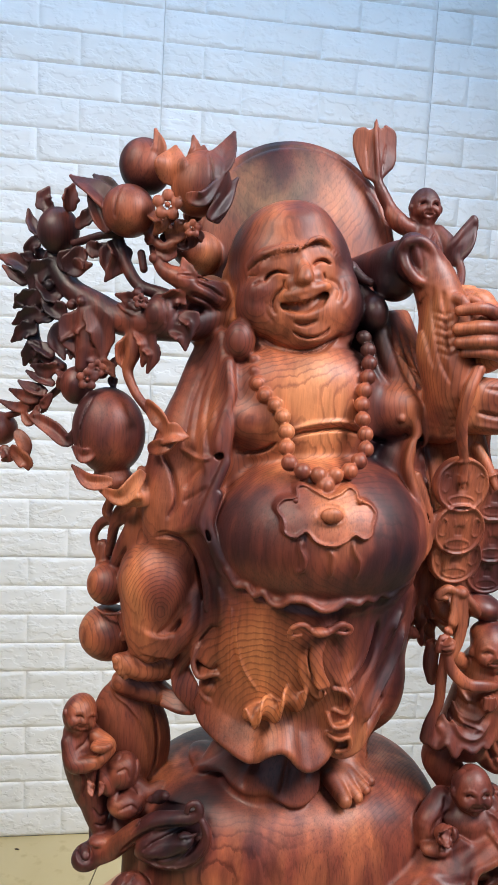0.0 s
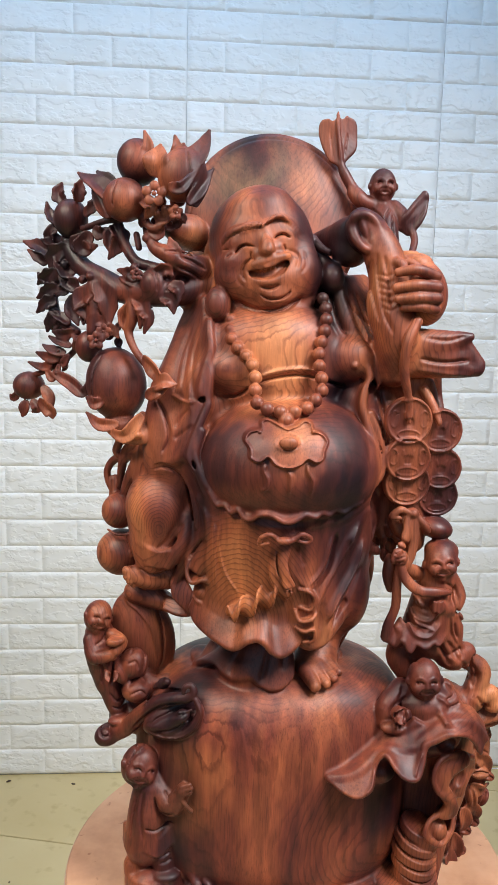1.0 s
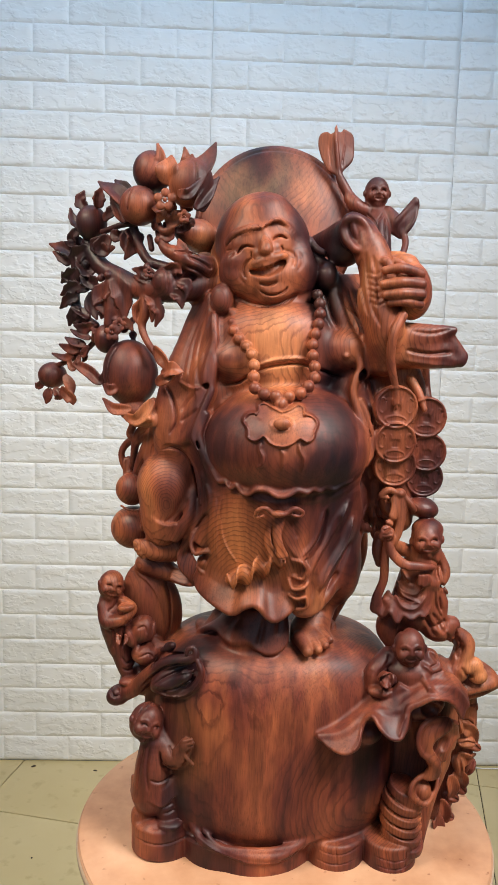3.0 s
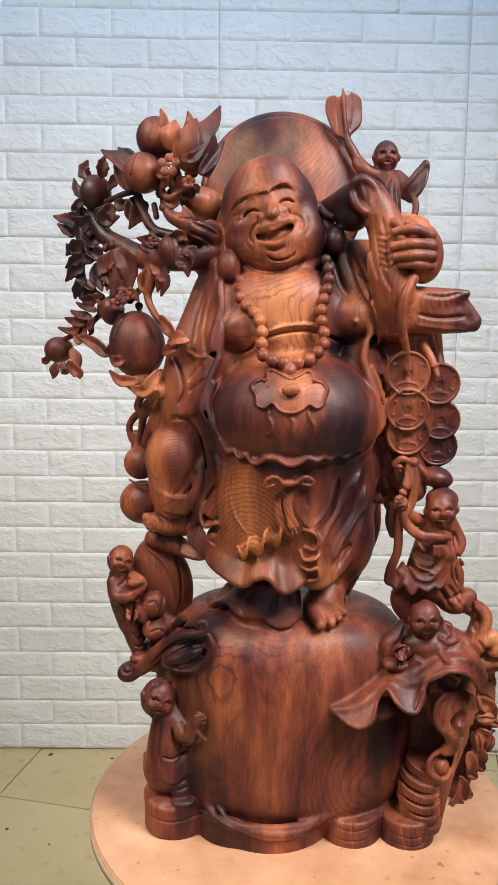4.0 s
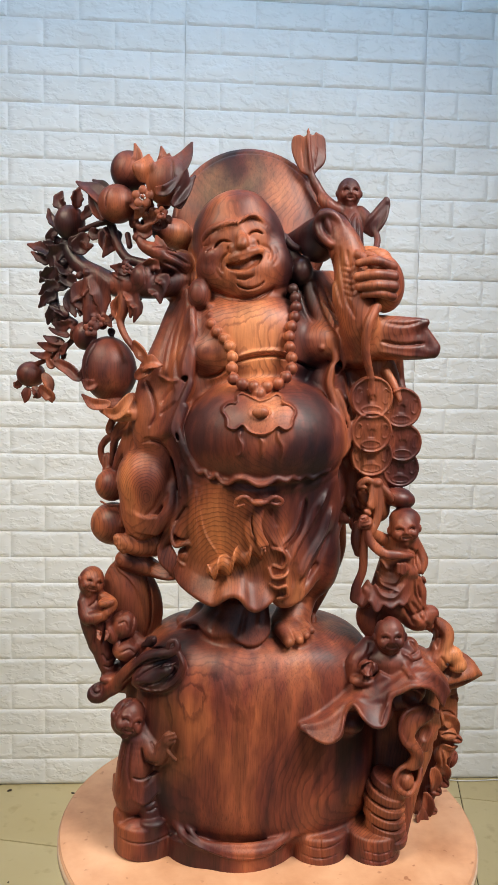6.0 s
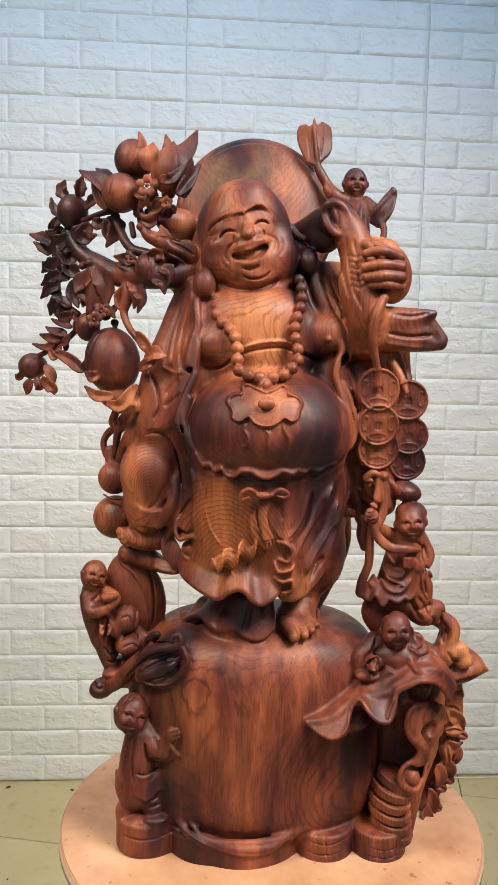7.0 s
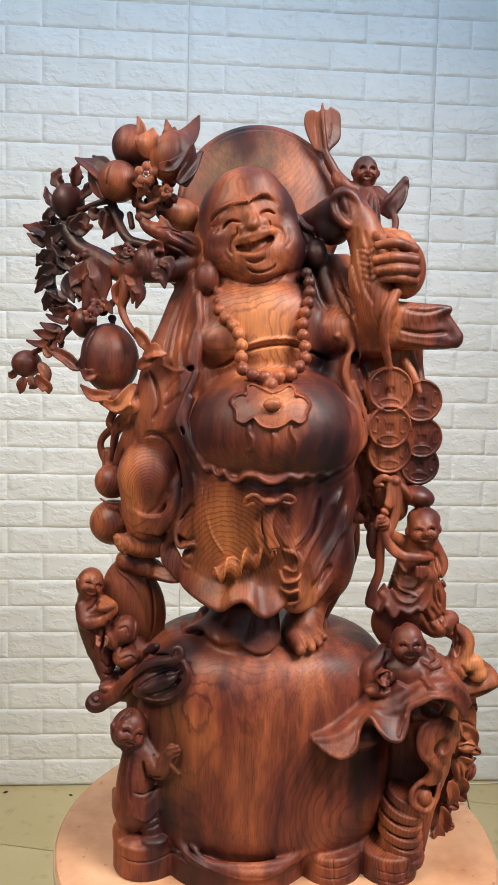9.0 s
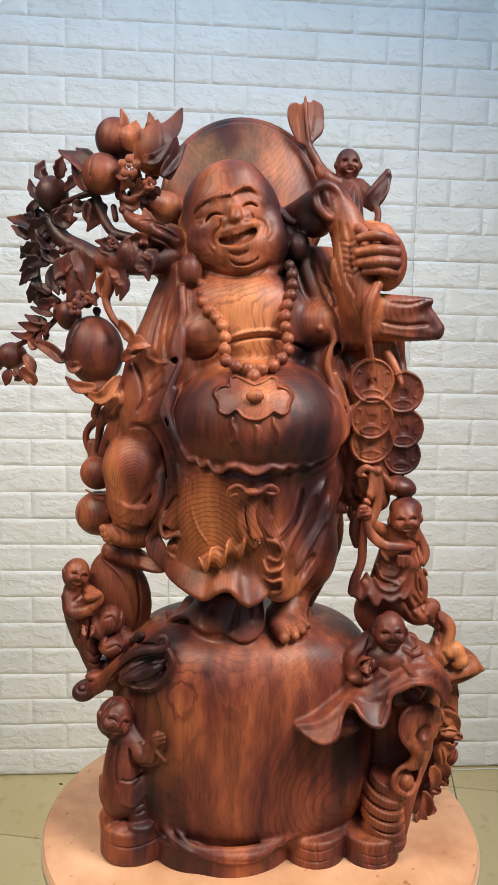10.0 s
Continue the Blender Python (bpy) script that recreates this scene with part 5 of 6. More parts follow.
# upper child, its bowl and bundles, and the large leaf behind it
child((-218, -36, 350), 17, 18, 20, 18, 22)
tube([(-217, -30, 325), (-212, -31, 297), (-205, -32, 264)], [18, 22, 18], k=5)
tube([(-226, -40, 320), (-220, -50, 303), (-199, -58, 308)], [10, 10, 7], k=3)
tube([(-200, -44, 329), (-188, -54, 323), (-193, -60, 314)], [8, 8, 6], k=3)
ell((-194, -60, 327), (12, 9, 6.5), (0, -8, 0), k=1.5)
ell((-193, -62, 333), (9, 7, 3.0), (0, -8, 0), k=1, cut=True)
ell((-173, -46, 292), (18, 16, 20), (0, 15, 0), k=2)
ell((-169, -50, 259), (19, 17, 15), k=2)
ell((-188, -48, 282), (11, 12, 16), (0, -20, 0), k=3)
blade([(-193, -62, 287), (-201, -62, 282), (-209, -56, 288)], 6, (0.2, -1, 0.3))
tube([(-205, -34, 264), (-198, -36, 240), (-192, -38, 220)], [15, 13, 9], k=4)
ell((-192, -48, 219), (13, 11, 6), (0, -10, 0), k=2)
for a, w, h in (([(-220, -56, 317), (-212, -60, 323), (-208, -58, 331)], 1.4, 2.0), ([(-216, -56, 297), (-210, -60, 288), (-212, -56, 266)], 1.6, 2.2), ([(-201, -60, 301), (-198, -60, 286), (-201, -58, 265)], 1.6, 2.2), ([(-178, -64, 307), (-167, -64, 312), (-160, -62, 302), (-162, -60, 284)], 1.4, 2.2), ([(-179, -64, 297), (-170, -66, 300), (-166, -64, 290)], 1.4, 2.0),
                ([(-179, -66, 267), (-167, -68, 275), (-156, -64, 267)], 1.4, 2.4), ([(-177, -66, 259), (-164, -68, 264), (-157, -64, 258)], 1.4, 1.8), ([(-202, -52, 254), (-195, -52, 244), (-188, -50, 245)], 1.4, 2.0), ([(-200, -50, 236), (-191, -50, 233), (-183, -48, 238)], 1.4, 2.0)):
    crease(a, w, h, reach=18)
ell((-168, -10, 315), (36, 18, 60), (0, -14, 0), k=3)
ell((-157, -2, 306), (34, 20, 56), (0, -8, 0), k=2)
crease([(-166, -26, 375), (-150, -28, 355), (-139, -28, 324), (-139, -28, 287), (-147, -26, 264)], 1.5, 3.0, reach=22)
crease([(-191, -26, 374), (-182, -28, 361), (-168, -28, 350), (-154, -28, 327), (-144, -28, 279)], 1.3, -2.0, reach=22)
for i in range(14):
    ball((-150 + 5.5 * (i % 5) + 2 * (i // 5), -29, 372 - 6 * (i // 5) - 2.2 * (i % 5)), 1.5, k=0.5, cut=True)
tube([(-158, -40, 273), (-147, -44, 266), (-135, -40, 271)], [7, 8, 5], k=4)
tube([(-164, -30, 253), (-155, -30, 237)], [22, 20], k=6)
ell((-125, -84, 241), (36, 16, 20), (0, -25, 0), k=4)
# ruyi scroll on the sack's shoulder
band = [(-204, -44, 197), (-181, -56, 213), (-162, -70, 238), (-142, -84, 259), (-121, -97, 270), (-106, -105, 275), (-99, -108, 283), (-102, -107, 291), (-109, -106, 289), (-111, -106, 283)]
tube(band, [11.4, 10.6, 9.9, 9.2, 7.8, 6.4, 5, 3.9, 3.2, 2.8], k=2.5, flat=(-0.2, -1, 0.3), thin=9)
crease([(-172, -74, 220), (-157, -86, 240), (-137, -98, 260), (-110, -112, 271)], 1.4, 2.4, reach=20)
crease([(-163, -76, 245), (-144, -90, 268), (-117, -106, 280)], 1.3, 2.0, reach=20)
ell((-206, -42, 196), (17, 15, 13.5), (0, -25, 0), k=4)
ring((-208, -56, 205), 6.4, 5.7, 1.6, 2.4, reach=16)
rim = [(-155, -82, 226), (-137, -94, 224), (-115, -104, 228), (-98, -111, 243), (-91, -113, 261), (-96, -111, 275)]
tube(rim, [4.3, 5.7, 5.7, 5.7, 5, 3.5], k=2.5)
crease(rim, 1.0, -1.5, reach=18)
leaf([(-149, -86, 231), (-123, -104, 244), (-100, -110, 264)], 12.1, (-0.2, -1, 0.4), 8, 3)
crease([(-152, -88, 235), (-135, -100, 248), (-104, -114, 261)], 1.6, 2.0, reach=18)
crease([(-144, -92, 229), (-122, -106, 237), (-100, -114, 254)], 1.6, 2.0, reach=18)
leaf([(-147, -62, 269), (-133, -76, 280), (-129, -82, 285)], 6.4, (0, -1, 0.3), 4, 3)
tube([(-185, -20, 211), (-150, -30, 207), (-142, -34, 161)], [21.3, 24.1, 28.4], k=8)

# knee, foot and the robe folded round them
ell((-142, -32, 489), (43, 45, 48), k=6)
tube([(-143, -33, 468), (-148, -37, 444), (-151, -40, 423)], [38, 30, 21], k=6)
tube([(-109, -62, 483), (-112, -66, 459), (-121, -66, 439), (-130, -62, 422)], [8, 10, 9, 5], k=5)
crease([(-115, -72, 477), (-120, -76, 458), (-130, -78, 444)], 3.0, 1.8)
crease([(-123, -76, 477), (-132, -80, 456), (-145, -80, 444)], 2.4, 1.6)
sheet([(-168, -48, 440), (-158, -58, 427), (-143, -64, 422), (-129, -62, 423)], [(-164, -56, 453), (-155, -66, 445), (-141, -70, 441), (-127, -66, 443)], 2.6, k=4)
tube([(-168, -48, 440), (-158, -58, 427), (-143, -64, 422), (-129, -62, 423)], 2.0, k=1.2)
tube([(-136, -30, 402), (-158, -38, 401), (-178, -42, 407)], [20, 16, 9], k=5)
for c, r in (((-182, -46, 411), 6), ((-181, -47, 404), 5.4), ((-178, -46, 398), 5), ((-174, -44, 393), 4.6)):
    ball(c, r, k=2)
crease([(-167, -56, 417), (-151, -60, 409), (-134, -58, 412)], 2.0, 2.0)
crease([(-150, -62, 541), (-139, -66, 545), (-122, -68, 540), (-109, -70, 522), (-102, -72, 494), (-100, -72, 477)], 2.4, 9)
sheet([(-145, -52, 548), (-121, -60, 544), (-105, -64, 524), (-97, -68, 494), (-95, -70, 469), (-100, -70, 445), (-106, -68, 427)], [(-109, -74, 557), (-92, -86, 531), (-84, -92, 506), (-79, -95, 482), (-78, -95, 460), (-84, -92, 444), (-93, -86, 424)], 6, k=5)
tube([(-150, -58, 542), (-134, -66, 548), (-118, -70, 541), (-106, -74, 522), (-100, -76, 495), (-99, -76, 473)], [2, 3.4, 3.6, 3.6, 3.2, 2], k=2.5)
tube([(-118, -60, 467), (-108, -62, 454), (-107, -60, 438), (-114, -56, 417), (-122, -54, 403)], [5, 8, 9, 8, 5], k=6)
crease([(-89, -92, 463), (-97, -90, 449), (-103, -86, 438)], 2.2, 3)
crease([(-91, -90, 503), (-87, -92, 481), (-91, -92, 460)], 3, -2)
tube([(-84, -94, 489), (-77, -97, 461), (-80, -94, 435), (-75, -92, 415)], [3.5, 5, 5, 4], k=5)
cuff = [(-107, -76, 433), (-109, -80, 419), (-103, -86, 409), (-89, -92, 414), (-78, -94, 409), (-74, -92, 396), (-82, -88, 383), (-94, -82, 384), (-100, -78, 389)]
sheet(cuff, [(x + 3, y + 26, z + 8) for x, y, z in cuff], 2.4, k=3)
tube(cuff, 2.4, k=1.5)
ell((-89, -74, 396), (12, 14, 10), k=3)
cuff = [(-126, -56, 399), (-123, -60, 383), (-111, -62, 370), (-105, -60, 361), (-119, -52, 358), (-135, -44, 362)]
sheet(cuff, [(-119, -50, 414), (-110, -56, 399), (-101, -62, 383), (-96, -62, 372), (-115, -44, 370), (-132, -34, 372)], 3, k=4)
tube(cuff, 2.2, k=2)
tube([(-175, -18, 375), (-149, -22, 369), (-122, -28, 358)], [13, 15, 9], k=5)
tube([(-87, -92, 496), (-79, -96, 468), (-81, -94, 438), (-77, -92, 416)], [4, 6, 6, 5], k=6)
tube([(-127, -30, 574), (-124, -32, 537)], [32.7, 31.2], k=8)
# double gourd at the hip
ball((-194, -8, 477), 22.5, k=1.5)
ell((-192, -2, 422), (31.5, 31, 29.5), k=1.5)
tube([(-207, -22, 456), (-196, -30, 452), (-182, -32, 453)], 1.6, k=1.5)
tube([(-179, -28, 450), (-173, -32, 437), (-176, -30, 426)], [6, 7, 4], k=2, flat=(0.3, -1, 0), thin=4)
tube([(-200, 6, 493), (-201, 8, 513)], [9, 7], k=4)

# ---- peach branch ----
def peach(c, rx, rz, tilt=0.0, seam=0.0):
    """A round fruit with a pointed tip and the seam down its side."""
    ell(c, (rx, rx, rz), (0, tilt, 0), 1.5)
    if seam:
        crease([(c[0] + seam * rx * q, c[1] - rx * math.sqrt(max(0.05, 1 - (seam * q) ** 2 - p * p)), c[2] + p * rz) for p, q in ((0.8, 0.55), (0.35, 0.9), (-0.1, 1.0), (-0.45, 0.92))], 1.1, 1.8, reach=12)


def blossom(c, r, petals=5):
    """A flat flower of round petals about a small eye."""
    for i in range(petals):
        a = 2 * math.pi * i / petals + 0.3
        ell((c[0] + r * 0.62 * math.cos(a), c[1], c[2] + r * 0.62 * math.sin(a)), (r * 0.40, r * 0.22, r * 0.40), k=1)
    ball((c[0], c[1] - r * 0.2, c[2]), r * 0.2, k=0.6)


# limbs
tube([(-86, -20, 772), (-112, -38, 777), (-133, -47, 788), (-150, -40, 796), (-158, -31, 811), (-162, -24, 827)], [16.9, 14.6, 10.8, 7.7, 6.2, 5.4], k=4)
tube([(-91, -20, 756), (-124, -31, 747), (-153, -29, 746), (-189, -7, 748), (-216, 4, 762), (-239, 13, 775), (-253, 22, 792), (-262, 28, 809)], [18.5, 16.9, 16.9, 15.4, 13.1, 11.6, 10.8, 7.7], k=4)
tube([(-195, -11, 825), (-188, -15, 803), (-174, -23, 782), (-151, -30, 774), (-130, -38, 766)], [5.4, 6.2, 6.2, 6.9, 7.7], k=3)
tube([(-112, 29, 823), (-128, 14, 827), (-141, 9, 839), (-151, 8, 847)], [23.1, 16.9, 10.8, 6.2], k=6)
tube([(-239, 9, 821), (-214, -8, 828), (-194, -16, 831)], [3.9, 3.9, 4.6], k=2)
tube([(-178, -22, 740), (-177, -26, 718), (-182, -24, 698), (-174, -32, 678), (-161, -40, 662)], [8.5, 7.7, 5.4, 4.6, 4.6], k=2)
tube([(-225, 1, 753), (-223, -3, 727), (-227, -4, 700)], [10.0, 10.8, 7.7], k=3)
tube([(-262, 28, 790), (-274, 35, 768), (-283, 41, 742), (-275, 35, 714), (-250, 20, 697)], [9.2, 8.5, 7.7, 6.9, 6.2], k=3)
tube([(-235, 10, 692), (-259, 25, 668), (-282, 39, 652), (-311, 61, 640)], [3.9, 3.9, 3.5, 3.9], k=2)
tube([(-167, -31, 831), (-154, -42, 818), (-145, -46, 820)], [4.6, 4.6, 4.6], k=2)
tube([(-173, -26, 812), (-170, -28, 797)], [3.9, 3.9], k=2)
tube([(-102, -9, 779), (-125, -16, 763), (-111, -13, 742)], [18.5, 21.6, 15.4], k=6)
crease([(-122, -50, 786), (-107, -46, 781), (-92, -44, 773)], 2.0, 3)
crease([(-125, -50, 775), (-110, -46, 770), (-95, -40, 761)], 2.0, 3)
crease([(-139, -52, 791), (-122, -52, 791), (-104, -46, 787)], 1.6, 2.5)
ell((-119, -44, 761), (8, 10, 5), k=2, cut=True)
# fruit
peach((-172, -13, 896), 25, 27, -15, 0)
peach((-120, -48, 877), 27, 31, 25, 0.3)
peach((-186, -31, 850), 25, 25, 0, -0.5)
peach((-256, 22, 834), 21, 23.5, 0, 0)
peach((-151, -34, 755), 17.5, 19, 0, 0.2)
peach((-319, 68, 626), 20.5, 18.5, 0, 0)
peach((-233, 7, 680), 16.5, 19.5, 0, 0)
peach((-199, 1, 635), 37, 45, -8, -0.75)
# leaves: the crown
blade([(-167, -29, 893), (-159, -33, 908), (-164, -30, 927)], 6.5, (-0.3, -1, 0.1))
blade([(-149, -52, 874), (-148, -56, 891), (-145, -48, 909)], 13.7, (-0.2, -1, 0.2))
blade([(-131, -46, 900), (-127, -47, 909), (-129, -46, 920)], 4.3, (0.2, -1, -0.2))
blade([(-122, -49, 896), (-120, -50, 903), (-119, -49, 911)], 5.8, (-0.6, -1, 0.4))
blade([(-118, -61, 886), (-102, -55, 899), (-90, -42, 928)], 12.2, (-0.3, -1, -0.1))
blade([(-113, -67, 843), (-99, -58, 864), (-85, -44, 886)], 7.2, (0.6, -1, 0.1))
blade([(-106, -58, 842), (-99, -56, 862), (-90, -42, 877)], 5.8, (0.4, -1, 0.1))
blade([(-134, -73, 860), (-120, -85, 858), (-100, -64, 885)], 5.8, (0.2, -1, -0.2))
blade([(-196, -32, 845), (-220, -22, 868), (-244, 5, 885)], 10.8, (0.2, -1, 0.4))
blade([(-198, -21, 868), (-211, -13, 877), (-221, -3, 886)], 6.5, (0.0, -1, 0.3))
blade([(-204, -28, 831), (-215, -22, 848), (-226, -9, 868)], 7.9, (0.2, -1, -0.2))
blade([(-166, -43, 848), (-156, -52, 838), (-162, -45, 828)], 6.5, (0.3, -1, 0.2))
# leaves round the fruit at the tip of the branch
blade([(-265, 24, 855), (-271, 28, 865), (-267, 25, 876)], 7.9, (-0.2, -1, -0.3), notch=0.12)
blade([(-245, 10, 853), (-245, 10, 866), (-241, 8, 878)], 7.2, (0.4, -1, 0.1), notch=0.12)
blade([(-271, 27, 826), (-283, 35, 838), (-288, 39, 855)], 5.8, (0.3, -1, 0.4), notch=0.12)
blade([(-275, 30, 820), (-284, 36, 818), (-291, 41, 805)], 6.5, (0.3, -1, 0.4), notch=0.12)
blade([(-237, 5, 837), (-225, -2, 846), (-222, -3, 859)], 6.5, (-0.1, -1, 0.3), notch=0.12)
blade([(-282, 34, 791), (-299, 48, 802), (-322, 65, 810)], 8.6, (-0.1, -1, 0.4), notch=0.12)
blade([(-284, 35, 786), (-299, 48, 788), (-316, 62, 799)], 6.5, (0.5, -1, -0.2), notch=0.12)
blade([(-258, 18, 800), (-277, 31, 790), (-284, 35, 773)], 10.1, (-0.4, -1, -0.1), notch=0.12)
blade([(-252, 14, 767), (-267, 24, 774), (-279, 32, 792)], 10.1, (0.6, -1, 0.0), notch=0.12)
blade([(-276, 30, 770), (-290, 39, 765), (-302, 49, 756)], 7.9, (0.2, -1, -0.1), notch=0.12)
blade([(-274, 28, 752), (-288, 38, 747), (-303, 50, 739)], 7.9, (0.0, -1, 0.0), notch=0.12)
blade([(-276, 30, 735), (-291, 39, 731), (-304, 51, 721)], 7.9, (-0.2, -1, 0.2), notch=0.12)
blade([(-276, 30, 745), (-264, 22, 750), (-270, 26, 764)], 7.9, (0.1, -1, 0.4), notch=0.12)
blade([(-273, 27, 718), (-284, 34, 710), (-289, 38, 697)], 7.2, (0.2, -1, 0.4), notch=0.12)
blade([(-259, 18, 707), (-276, 30, 717), (-285, 35, 725)], 6.5, (0.4, -1, 0.5), notch=0.12)
blade([(-253, 14, 698), (-268, 24, 694), (-281, 32, 697)], 6.5, (0.2, -1, -0.2), notch=0.12)
# small leaves along the hanging twig
blade([(-257, 15, 679), (-273, 25, 684), (-286, 34, 691)], 5.0, (0.4, -1, 0.5))
blade([(-265, 20, 670), (-282, 31, 674), (-295, 41, 680)], 5.8, (0.5, -1, 0.2))
blade([(-273, 25, 663), (-288, 34, 665), (-305, 49, 670)], 5.8, (0.3, -1, -0.1))
blade([(-283, 31, 655), (-297, 42, 652), (-317, 59, 657)], 5.0, (0.4, -1, 0.2))
blade([(-259, 16, 669), (-266, 21, 658), (-268, 22, 666)], 4.3, (-0.3, -1, -0.2))
blade([(-251, 11, 676), (-247, 8, 687), (-254, 13, 693)], 5.0, (0.4, -1, 0.5))
blade([(-289, 35, 648), (-281, 30, 638), (-274, 25, 646)], 4.3, (-0.5, -1, 0.3))
blade([(-302, 46, 608), (-285, 32, 597), (-282, 30, 588)], 7.9, (-0.1, -1, -0.2))
blade([(-321, 61, 606), (-324, 62, 594), (-327, 63, 586)], 6.5, (-0.2, -1, 0.3))
blade([(-296, 41, 627), (-287, 33, 614), (-284, 31, 597)], 6.5, (0.4, -1, -0.3))
blade([(-332, 67, 617), (-340, 71, 610), (-344, 72, 613)], 4.3, (0.1, -1, -0.3))
blade([(-312, 54, 608), (-306, 49, 598), (-312, 54, 593)], 5.8, (0.3, -1, -0.0))
# leaves of the middle
blade([(-202, -11, 823), (-194, -14, 805), (-207, -10, 785)], 10.1, (0.5, -1, 0.5), notch=0.08)
blade([(-200, -11, 820), (-206, -10, 806), (-204, -11, 791)], 7.2, (0.0, -1, 0.5), notch=0.08)
blade([(-230, -3, 815), (-238, 2, 798), (-221, -7, 800)], 10.1, (-0.2, -1, -0.2), notch=0.08)
blade([(-225, -6, 819), (-217, -8, 815), (-208, -10, 820)], 7.2, (0.1, -1, -0.3), notch=0.08)
blade([(-238, 2, 810), (-247, 8, 802), (-242, 4, 791)], 7.9, (-0.4, -1, 0.0), notch=0.08)
blade([(-221, -7, 758), (-209, -10, 737), (-206, -10, 706)], 13.0, (0.1, -1, -0.2), notch=0.08)
blade([(-224, -6, 750), (-239, 2, 732), (-226, -6, 706)], 12.2, (-0.5, -1, 0.4), notch=0.08)
blade([(-235, -1, 736), (-253, 11, 726), (-246, 6, 706)], 10.1, (-0.2, -1, 0.5), notch=0.08)
blade([(-246, 6, 757), (-259, 15, 755), (-271, 23, 764)], 8.6, (0.5, -1, 0.0), notch=0.08)
blade([(-174, -30, 739), (-164, -35, 725), (-168, -33, 704)], 8.6, (-0.0, -1, 0.1), notch=0.08)
blade([(-179, -26, 731), (-188, -19, 714), (-180, -25, 695)], 7.9, (0.2, -1, 0.2), notch=0.08)
blade([(-169, -32, 725), (-158, -38, 716), (-163, -36, 698)], 6.5, (0.1, -1, 0.2), notch=0.08)
blade([(-134, -49, 754), (-124, -53, 749), (-122, -53, 736)], 7.9, (0.5, -1, 0.1), notch=0.08)
blade([(-142, -46, 740), (-131, -50, 735), (-128, -51, 722)], 7.9, (-0.1, -1, 0.3), notch=0.08)
blade([(-166, -34, 764), (-178, -26, 767), (-196, -13, 772)], 7.2, (-0.3, -1, -0.1), notch=0.08)
blade([(-169, -32, 757), (-182, -24, 759), (-193, -15, 763)], 6.5, (0.6, -1, 0.1), notch=0.08)
blade([(-150, -42, 768), (-138, -47, 772), (-130, -50, 765)], 7.2, (0.1, -1, -0.3), notch=0.08)
blade([(-125, -52, 780), (-129, -50, 794), (-134, -49, 807)], 7.2, (-0.1, -1, 0.2), notch=0.08)
blade([(-168, -32, 822), (-161, -36, 830), (-164, -35, 840)], 5.8, (-0.6, -1, 0.2), notch=0.08)
blade([(-158, -38, 816), (-147, -43, 812), (-141, -46, 820)], 5.8, (0.2, -1, -0.3), notch=0.08)
blade([(-150, -42, 829), (-140, -46, 829), (-134, -49, 837)], 6.5, (0.2, -1, 0.1), notch=0.08)
blade([(-231, -3, 706), (-221, -7, 712), (-208, -10, 703)], 7.9, (0.2, -1, -0.0), notch=0.08)
blade([(-215, -8, 697), (-203, -11, 700), (-195, -14, 692)], 6.5, (0.2, -1, 0.3), notch=0.08)
# leaves and calyx of the large fruit
blade([(-163, -49, 669), (-149, -66, 657), (-141, -73, 636)], 8.6, (-0.6, -1, -0.3))
blade([(-152, -64, 637), (-138, -78, 643), (-124, -76, 641)], 9.4, (0.2, -1, 0.5))
blade([(-159, -57, 626), (-146, -73, 631), (-134, -78, 637)], 6.5, (-0.3, -1, 0.1))
blade([(-280, 26, 646), (-257, 11, 635), (-240, 0, 624), (-230, -6, 641)], 7.2, (0.1, -1, -0.0))
blade([(-213, -28, 616), (-223, -24, 613), (-234, -11, 619)], 6.5, (-0.2, -1, -0.0))
blade([(-194, -35, 589), (-215, -32, 588), (-234, -11, 600)], 6.8, (-0.2, -1, 0.2))
blade([(-164, -51, 602), (-183, -49, 577), (-209, -33, 583)], 7.8, (-0.2, -1, 0.0))
blade([(-166, -44, 593), (-164, -53, 576), (-187, -39, 567)], 6.8, (0.3, -1, -0.3))
ell((-193, -2, 585), (22, 22, 15), k=4)
blossom((-151, -62, 853), 14.5)
blossom((-221, -21, 688), 11.5)
blossom((-212, -21, 699), 9.5)
blossom((-127, -61, 834), 9)
blossom((-172, -40, 766), 8)
# knots on the wood
for c in ((-157, -40, 839), (-150, -44, 835), (-139, -48, 839), (-161, -38, 807), (-175, -31, 774), (-181, -26, 762), (-230, -5, 764), (-264, 17, 779), (-215, -10, 692), (-240, 1, 760)):
    ball(c, 5, k=2.5)
ball((-144, -58, 817), 2.6, k=1, cut=True)
